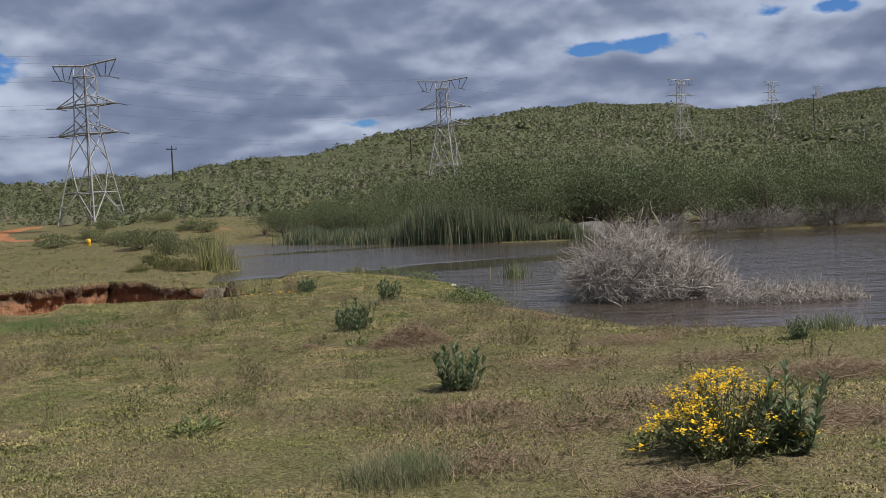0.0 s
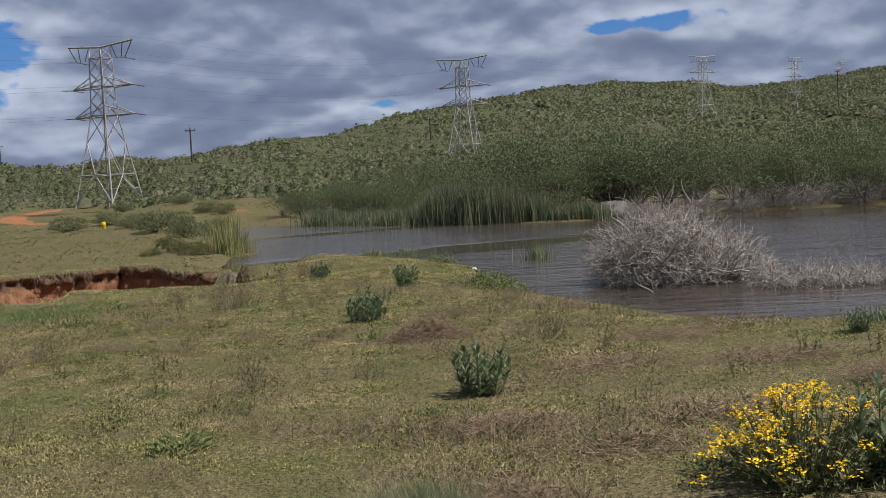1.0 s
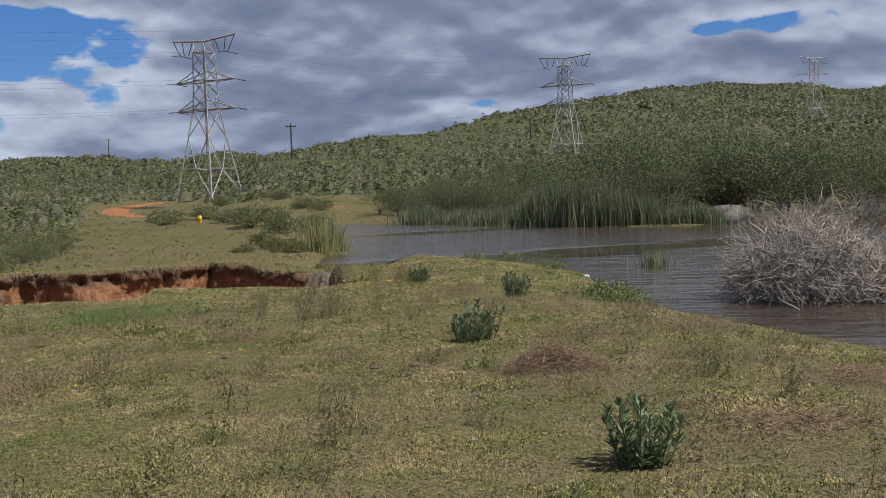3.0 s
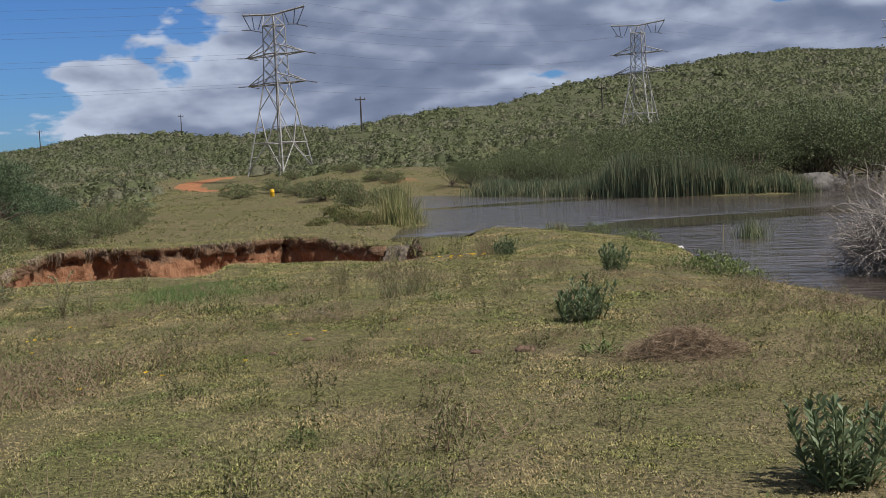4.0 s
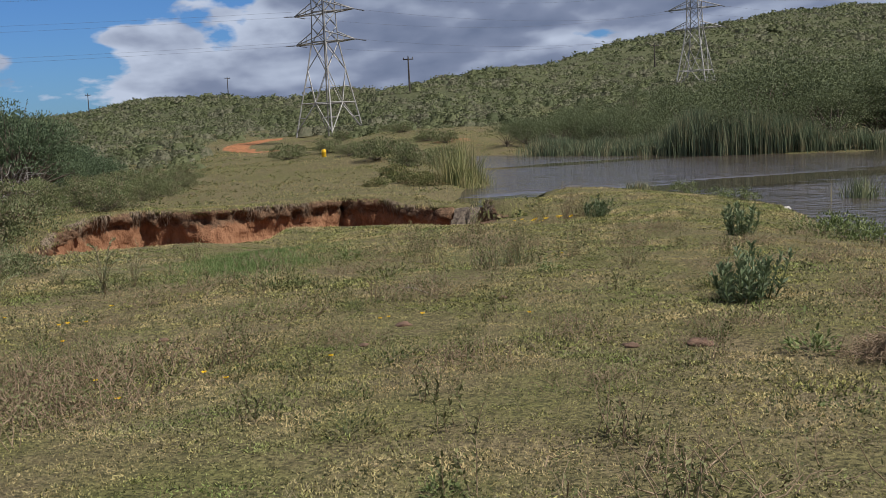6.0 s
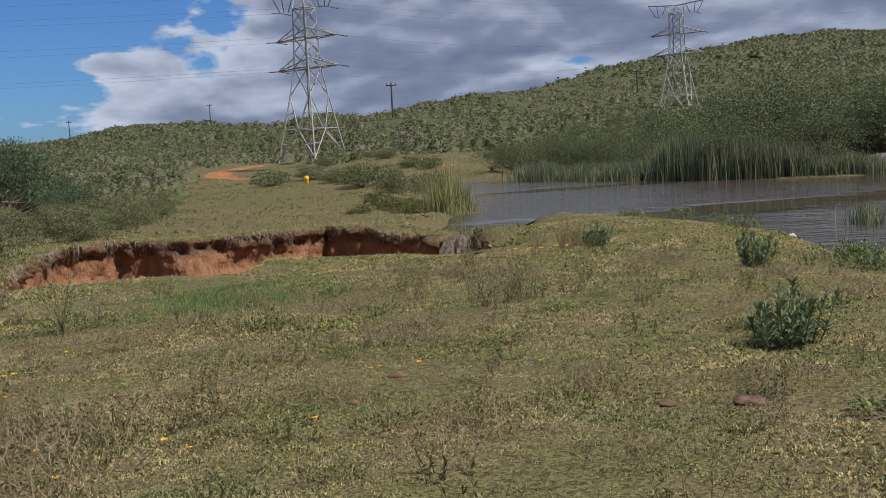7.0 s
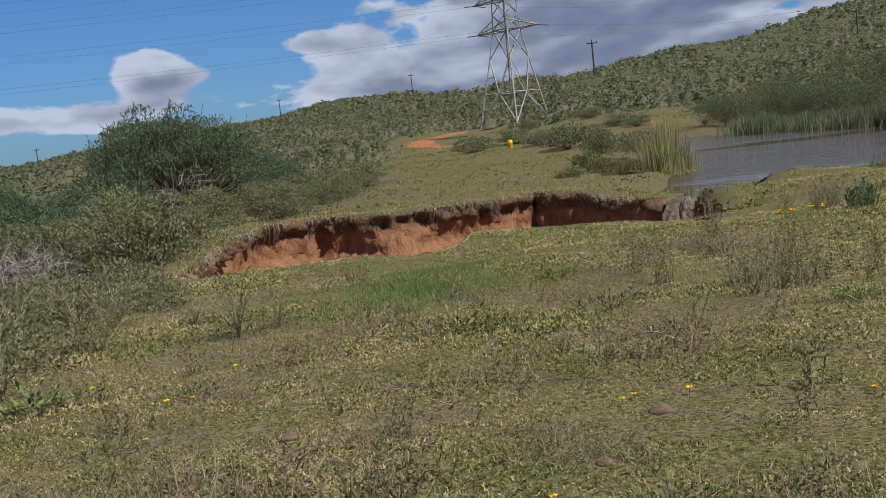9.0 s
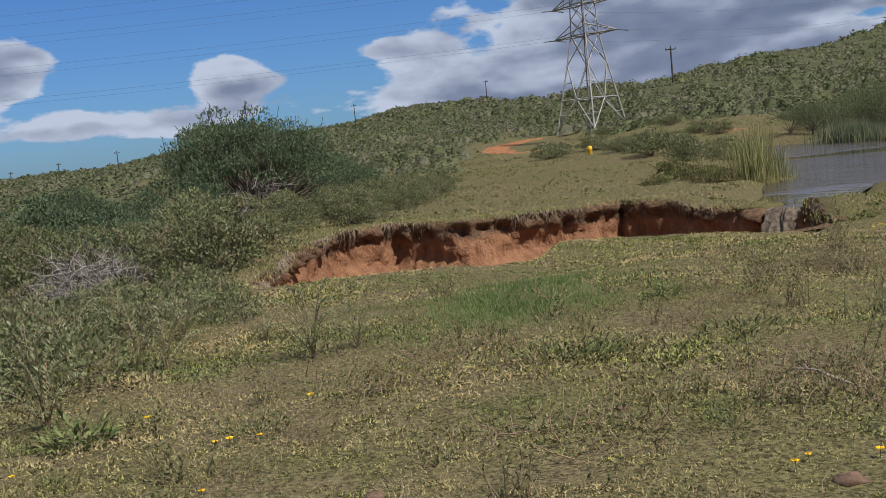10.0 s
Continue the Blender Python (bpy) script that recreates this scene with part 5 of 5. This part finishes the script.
lump("boulder", "rounded grey boulder on the far shore", "boulder", (11.3, 60.6, WATER + 0.22), (1.25, 0.9, 0.62), M_BOULDER, 93)


def make_stick():
    t = thing("fallen_stick", "bleached forked stick lying on grazed turf", "stick", (-4.12, 15.45, ground_at(-4.1, 15.4) + 0.02))
    Build().tube([(0, 0, 0.02), (0.12, -0.10, 0.035), (0.22, -0.22, 0.02), (0.36, -0.40, 0.01)], [0.005, 0.007, 0.008, 0.005], 6).part("branch", M_TWIG, t, soft=True)
    Build().tube([(0.08, -0.07, 0.03), (0.06, -0.0, 0.05), (0.08, 0.05, 0.045)], [0.006, 0.005, 0.003], 5).part("fork", M_TWIG, t)


make_stick()


def make_heap(at, size, seed, count, label):
    """Cut brushwood lying in a low heap."""
    r = np.random.default_rng(seed)
    t = thing("brush_heap", label, "brush heap", (*at, ground_at(*at)))
    b = Build()
    for _ in range(count):
        p = r.normal(size=2) * np.array(size[:2]) * 0.42
        z = max(0.0, size[2] * (1 - (p[0] / size[0]) ** 2 - (p[1] / size[1]) ** 2)) * r.uniform(0.1, 1.0)
        a = r.uniform(0, 6.28)
        l = r.uniform(0.06, 0.26)
        d = np.array((math.cos(a), math.sin(a), r.normal() * 0.45))
        q = np.array((*p, z + 0.01))
        b.tube([q - d * l / 2, q + r.normal(size=3) * 0.015, q + d * l / 2], np.array((0.0028, 0.0022, 0.0012)) * r.uniform(0.5, 1.5), 3)
    tagged(b.part("twig_tangle", M_DRYSTEM, t), kind="stuff")
    for _ in range(7):
        p, a, l = r.normal(size=2) * np.array(size[:2]) * 0.3, r.uniform(0, 6.28), r.uniform(0.15, 0.35)
        d, q = np.array((math.cos(a), math.sin(a), r.normal() * 0.12)), np.array((*p, size[2] * 0.6 + 0.01))
        Build().tube([q - d * l / 2, q + r.normal(size=3) * 0.02, q + d * l / 2], [0.005, 0.004, 0.002], 5).part("branch", M_DRYSTEM, t)


make_heap((-0.28, 11.85), (0.5, 0.34, 0.2), 61, 1900, "low heap of dry brown twigs on turf")
make_heap((0.12, 7.1), (0.55, 0.4, 0.05), 62, 800, "scattered dry brown twigs on bare turf")
make_heap((3.3, 7.9), (0.6, 0.5, 0.09), 63, 900, "scattered dry brown brushwood near the shore")
make_heap((0.0, 5.4), (0.3, 0.25, 0.04), 64, 400, "scattered dry brown stems beside a grass tussock")
make_heap((1.0, 4.4), (0.5, 0.3, 0.03), 66, 380, "scattered dry brown stems beside the flower bush")
make_heap((2.5, 5.9), (0.7, 0.6, 0.04), 67, 700, "scattered dry brown brushwood behind the flower bush")
for k, (x, y) in enumerate(((1.6, 7.0), (2.7, 9.2), (1.2, 9.4), (0.8, 6.3), (2.2, 11.0))):
    make_heap((x, y), (0.8, 0.6, 0.03), 160 + k, 520, "thin scatter of dry brown stems in the turf")


def make_wiry_mat(seed):
    """Dry wiry stems standing and lying in a loose patch."""
    r = np.random.default_rng(seed)
    t = thing("wiry_mat", "loose patch of dry brown wiry stems in turf", "dry stems", group="patches of dry stems")
    b, l = Build(), Build()
    for _ in range(95):
        p = np.array((*(r.normal(size=2) * 0.17), 0.0))
        d = np.array((*(r.normal(size=2) * 0.75), abs(r.normal()) * 0.8 + 0.1))
        d *= r.uniform(0.05, 0.17) / np.linalg.norm(d)
        b.tube([p, p + d * 0.5 + r.normal(size=3) * 0.012, p + d], np.array((0.0024, 0.0018, 0.001)) * r.uniform(0.6, 1.4), 3)
        m = 4
        l.leaves(p + d * r.uniform(0.2, 1.0, (m, 1)), r.normal(size=(m, 3)), r.uniform(0.01, 0.025, m), 0.008)
    tagged(b.part("twig_tangle", M_DRYSTEM, t), kind="stuff")
    tagged(l.part("foliage", M_WEED, t), kind="stuff")
    return t


mats = [(wild.uniform(-7.5, 3.2), wild.uniform(5.0, 23.0), wild.uniform(0.6, 1.5)) for _ in range(110)]
mats = [(x, y, q) for x, y, q in mats if ground_at(x, y) > WATER + 0.15 and not (x < -5.5 and y > 19) and not (x < -3.5 and y < 9)]
mats += [(-5.9 + wild.normal() * 0.55, 11.5 + wild.normal() * 0.75, wild.uniform(1.1, 1.8)) for _ in range(22)]
mats += [(1.9, 17.9, 1.2), (2.2, 17.2, 1.0), (1.3, 19.0, 1.3), (2.9, 15.3, 0.8), (3.6, 13.6, 0.9)]
mats += [(0.1 + wild.normal() * 0.5, 7.0 + wild.normal() * 0.3, wild.uniform(0.8, 1.4)) for _ in range(8)]
for k in range(4):
    set_down(make_wiry_mat(700 + k), mats[k::4])
make_heap((2.0, 16.6), (0.25, 0.2, 0.08), 65, 160, "small heap of dry twigs at the water's edge")


def make_tussock(x, y, count, wide, tall, blade, mat, label):
    r = rng.normal(size=(count, 2)) * wide * 0.4
    px, py = x + r[:, 0], y + r[:, 1]
    v, f = reed_blades(np.stack((px, py, height(px, py)[0] - 0.01), -1), tall, 0.85, blade)
    tagged(piece("grass_tussock", v, f, mat), label, "grass tuft", kind="stuff")


make_tussock(-0.52, 5.25, 1700, 0.40, 0.19, 0.0042, M_BLUEGRASS, "grey-green grass tussock in the turf")
make_tussock(-3.45, 17.3, 150, 0.6, 0.36, 0.005, M_BLUEGRASS, "tall grey-green grass tussock in the turf")
make_tussock(4.5, 10.9, 260, 0.4, 0.2, 0.010, M_REED, "grass tussock at the water's edge")
make_tussock(1.6, 22.0, 160, 0.9, 0.3, 0.010, M_REED, "leafy green tussock at the water's edge")
make_tussock(-1.5, 33.9, 200, 0.5, 0.3, 0.016, M_REED, "small bright grass tussock beside the pond")


# ---- things beyond the gully ----
def make_drum():
    x, y = -17.1, 60.3
    t = thing("yellow_drum", "dented yellow plastic drum standing among low bushes", "drum", (x, y, ground_at(x, y)), 0.0, 0.54)
    Build().tube([(0, 0, 0), (0, 0, 0.04), (0, 0, 0.4), (0, 0, 0.42), (0, 0, 0.46), (0, 0, 0.5), (0, 0, 0.66), (0, 0, 0.7), (0, 0, 0.701)], [0.2, 0.22, 0.22, 0.235, 0.235, 0.22, 0.22, 0.19, 0.0], 16).part("body", M_DRUM, t, soft=True)
    Build().tube([(0.05, 0, 0.7), (0.05, 0, 0.75), (0.05, 0, 0.751)], [0.06, 0.06, 0.0], 10).part("cap", M_DRUM, t)


make_drum()


def make_bush(seed, tall, wide, leaves, leaf, mat, name, label, group):
    return make_tree(name, label, "bush", tall, wide, leaves, leaf, mat, seed, 0.06, 26, 0.7, group, 0.28)


silver = make_bush(401, 1.15, 0.8, 4600, 0.066, M_OLIVE, "olive_bush", "grey-green leafy bush on the pasture's edge", "olive bushes beyond the gully")
plant_copies(silver, [(-16.2, 34.6), (-17.6, 35.8), (-16.6, 37.4), (-18.6, 36.9), (-17.2, 39.6), (-19.2, 39.6), (-18.3, 41.8), (-20.3, 42.5), (-18.9, 44.6), (-21.2, 45.4), (-19.6, 47.6), (-22, 48.4), (-15.6, 32.6), (-16.8, 31.4), (-15.9, 29.0), (-17.0, 28.0), (-17.9, 33.0), (-18.4, 29.6), (-19.6, 26.8), (-16.6, 24.9), (-18.6, 25.4), (-15.7, 25.6), (-17.6, 26.0), (-15.0, 26.6), (-14.4, 25.0), (-19.8, 26.2), (-20.6, 27.6), (-16.2, 27.2), (-18.0, 27.6)], 0.75, 1.15)
shade = make_bush(402, 1.15, 0.95, 2600, 0.10, M_OLIVE, "pasture_bush", "low grey-green bush on the far pasture", "low bushes beyond the gully")
plant_copies(shade, [(-18.6, 67.0), (-16.5, 65.5), (-19.9, 63.2), (-14.0, 64.5), (-12.5, 60.5), (-10.2, 57), (-11.4, 63), (-15.2, 58.5), (-13.2, 55.2), (-26.5, 101), (-23, 104), (-14.8, 86.5), (-16.5, 88), (-20, 96)], 0.7, 1.2)
pale = make_bush(403, 1.1, 0.9, 2000, 0.11, M_OLIVE, "pale_bush", "pale silvery bush on the far pasture", "pale bushes beyond the gully")
plant_copies(pale, [(-11.4, 54.0), (-12.0, 56.0)], 0.9, 1.2)
herb = make_bush(404, 0.7, 0.75, 1700, 0.09, M_HERB, "green_bush", "low fresh green bush beside the reeds", "green bushes beside the reeds")
plant_copies(herb, [(-8.5, 40.4), (-9.3, 42.0), (-8.8, 43.6), (-10.4, 45.4), (-8.0, 39.8), (-9.9, 40.0), (-11.0, 47.6)], 0.5, 0.85)
shore = make_bush(406, 0.42, 0.45, 420, 0.055, M_LOWLEAF, "shore_bush", "leafy green bush at the pond's edge", "leafy bushes at the shore")
plant_copies(shore, [(1.1, 21.3), (1.45, 20.9), (1.3, 22.3), (0.8, 21.9), (1.5, 23.4), (0.2, 31.4), (-0.5, 32.2), (0.5, 29.6)], 0.7, 1.15)
slope = make_bush(405, 0.42, 0.5, 1600, 0.044, M_OLIVE, "slope_bush", "small grey-green bush on the grassy slope", "small bushes on the slope")
plant_copies(slope, [(-9.9, 18.61), (-11.95, 18.09), (-11.72, 18.7), (-10.8, 19.4), (-12.4, 19.6), (-13.2, 18.6), (-11.2, 17.4), (-12.2, 16.6), (-10.4, 16.4), (-12.9, 20.6), (-13.8, 21.2), (-14.6, 19.6), (-11.6, 20.8), (-10.2, 14.3), (-11.6, 15.2), (-13.4, 17.2), (-15.4, 20.8), (-9.0, 13.6), (-15.0, 22.6), (-14.3, 22.0), (-15.6, 23.6), (-13.4, 20.0), (-16.4, 21.8)] + [(-9.2 - 0.55 * q - wild.uniform(0, 3.5), 15 + 1.05 * q + wild.uniform(0, 1)) for q in (0, 1, 2, 3, 4, 5) for _ in range(7)], 0.55, 1.35)


def make_grey_bush(x, y, seed, count=260):
    r = np.random.default_rng(seed)
    t = thing("grey_bush", "grey half-dead bush of fine bare twigs", "bush", (x, y, ground_at(x, y)), group="grey bushes")
    b = Build()
    tangle(b, (0, 0, 0.1), (1.0, 0.85), 1.5, count, r, 0.011)
    tagged(b.part("twig_tangle", M_GREYTWIG, t), kind="stuff")
    for _ in range(6):
        d = np.array((*(r.normal(size=2) * 0.55), r.uniform(0.6, 1.2)))
        pts = np.array([(0, 0, -0.05), d * 0.4 + r.normal(size=3) * 0.05, d * 0.8 + r.normal(size=3) * 0.08, d * 1.15])
        Build().tube(pts, [0.03, 0.022, 0.014, 0.005], 5).part("branch", M_GREYTWIG, t)


make_grey_bush(-16.4, 24.2, 71, 900)
make_grey_bush(-18.6, 33.4, 72)
for k in range(15):
    make_grey_bush(12.6 + 1.75 * k + 0.4 * math.sin(k * 5), 59.6 + 0.3 * math.cos(k * 3) - 0.03 * k, 73 + k, 420)


def build_fall():
    """The little waterfall where the outflow drops into the gully."""
    n, m = 40, 22
    u, f = np.meshgrid(np.linspace(-1, 1, n), np.linspace(0, 1, m), indexing="ij")
    x = -5.42 + (0.44 + 0.1 * f) * u - 0.1 * f + 0.10 * fbm(u * 3, f * 2, 1.5, 3)
    y = 31.5 - 0.95 * f ** 0.8 + 0.2 * fbm(u * 4, f * 1.5, 1.7, 8)
    z = WATER + 0.02 - 0.62 * np.clip(f * 1.35 - 0.35, 0, 1) ** 1.2 + 0.2 * fbm(u * 6, f * 3, 1.5, 9) * f
    i, k = np.meshgrid(np.arange(n - 1), np.arange(m - 1), indexing="ij")
    q = np.stack((i * m + k, i * m + k + 1, (i + 1) * m + k + 1, (i + 1) * m + k), -1).reshape(-1, 4)
    tagged(piece("waterfall", np.stack((x, y, z), -1).reshape(-1, 3), q, M_FOAM, soft=True), "small foaming waterfall at the pond's outflow", "waterfall", kind="structure")
    strip, run = resample([(-5.6, 40.0), (-5.3, 36.0), (-5.4, 33.0), (-5.42, 31.4)], 0.3)
    half = np.interp(run, [0, 6.5, 9], [1.5, 1.0, 0.4])
    v = np.stack((np.stack((strip[:, 0] - half, strip[:, 1], run * 0 + WATER + 0.004), -1), np.stack((strip[:, 0] + half, strip[:, 1], run * 0 + WATER + 0.004), -1)), 1).reshape(-1, 3)
    i = np.arange(len(run) - 1)
    tagged(piece("stream", v, np.stack((2 * i, 2 * i + 2, 2 * i + 3, 2 * i + 1), -1), M_WATER), "shallow brown outflow of the pond", "water", kind="structure")


build_fall()


def build_far_turf():
    """Tufts of rough grass and herbs on the pasture beyond the gully."""
    n = 9000
    x, y = rng.uniform(-40, -4, n), rng.uniform(30, 106, n)
    z, soil = height(x, y)
    ok = (soil < 0.3) & (z > WATER + 0.05) & (fbm(x, y, 0.25, 44) + 0.28 > rng.uniform(0, 0.5, n)) & (x > -22 - (y - 30) * 0.25)
    ok &= ~inside(x, y, GULLY) & (line_distance(x, y, BANK) > 0.3)
    x, y, z = x[ok], y[ok], z[ok]
    brink, _ = resample(BANK, 0.045)
    brink = brink + rng.normal(size=brink.shape) * 0.3
    bz, bsoil = height(brink[:, 0], brink[:, 1])
    high = (bz > WATER + 0.02) & (bsoil < 0.4)
    x, y, z = (np.concatenate(q) for q in ((x, brink[high, 0]), (y, brink[high, 1]), (z, bz[high])))
    v, f = spread(*clump(10, 0.55, 0.6, 90, False), np.stack((x, y, z - 0.02), -1), rng.uniform(0.05, 0.17, len(x)), rng.uniform(0, 6.28, len(x)))
    tagged(piece("rough_tufts", v, f, M_HERB), "rough olive tufts of grass and herbs on the far pasture", "grass", kind="stuff")


build_far_turf()


def build_far_grass():
    """Grazed grass on the pasture beyond the gully."""
    n = 90000
    x, y = rng.uniform(-34, -4, n), rng.uniform(29, 92, n)
    z, soil = height(x, y)
    ok = (soil < 0.3) & (z > WATER + 0.03) & ~inside(x, y, GULLY) & (x > -18 - (y - 30) * 0.28) & (fbm(x, y, 0.3, 47) + 0.45 > rng.uniform(0, 0.6, n))
    v, f = reed_blades(np.stack((x, y, z - 0.01), -1)[ok], 0.055, 0.8, 0.022, 2)
    tagged(piece("far_grass", v, f, M_GRASS), "grazed grass on the pasture beyond the gully", "grass", kind="stuff")


build_far_grass()


def build_lush_patch():
    """A patch of fresh green grass where the ground stays damp."""
    n = 17000
    a, k = rng.uniform(0, 6.28, n), np.abs(rng.normal(size=n)) * 0.62
    x, y = -6.9 + np.cos(a) * k * 0.9 + np.sin(a) * k * -0.3, 19.1 + np.sin(a) * k * 1.9
    z = height(x, y)[0]
    v, f = reed_blades(np.stack((x, y, z - 0.005), -1), 0.06, 0.8, 0.006, 3)
    tagged(piece("lush_grass", v, f, M_LUSH), "patch of fresh bright green grass", "grass", kind="stuff")


build_lush_patch()


def make_bare_tree(x, y, tall, seed):
    """A dead pale trunk with a few stubs on the hillside."""
    r = np.random.default_rng(seed)
    t = thing("bare_tree", "pale dead tree trunk among hillside bushes", "tree", (x, y, ground_at(x, y)), group="dead trees on the hillside")
    pts = stem_points(np.array((0, 0, -0.3)), r.normal(size=2) * 0.12, tall, r, 6)
    Build().tube(pts, np.linspace(0.10, 0.03, 6) * tall / 4, 6).part("trunk", M_TWIG, t, soft=True)
    for _ in range(4):
        f = r.uniform(0.5, 0.95)
        p = np.array([np.interp(f, np.linspace(0, 1, 6), pts[:, q]) for q in range(3)])
        d = np.array((*r.normal(size=2), 0.8)) * 0.22 * tall
        Build().tube([p, p + d * 0.5 + r.normal(size=3) * 0.05, p + d], [0.03 * tall / 4, 0.02 * tall / 4, 0.008], 4).part("branch", M_TWIG, t)


for k, (az, d, tall) in enumerate(((19.5, 205, 4.2), (23.0, 170, 4.5), (21.0, 220, 4.0), (16.6, 300, 6.0), (22.4, 330, 7.0), (24.2, 260, 5.0), (13.0, 210, 3.5), (20.2, 350, 7.0))):
    make_bare_tree(-0.6 + d * math.sin(radians(az)), -1.3 + d * math.cos(radians(az)), tall, 500 + k)
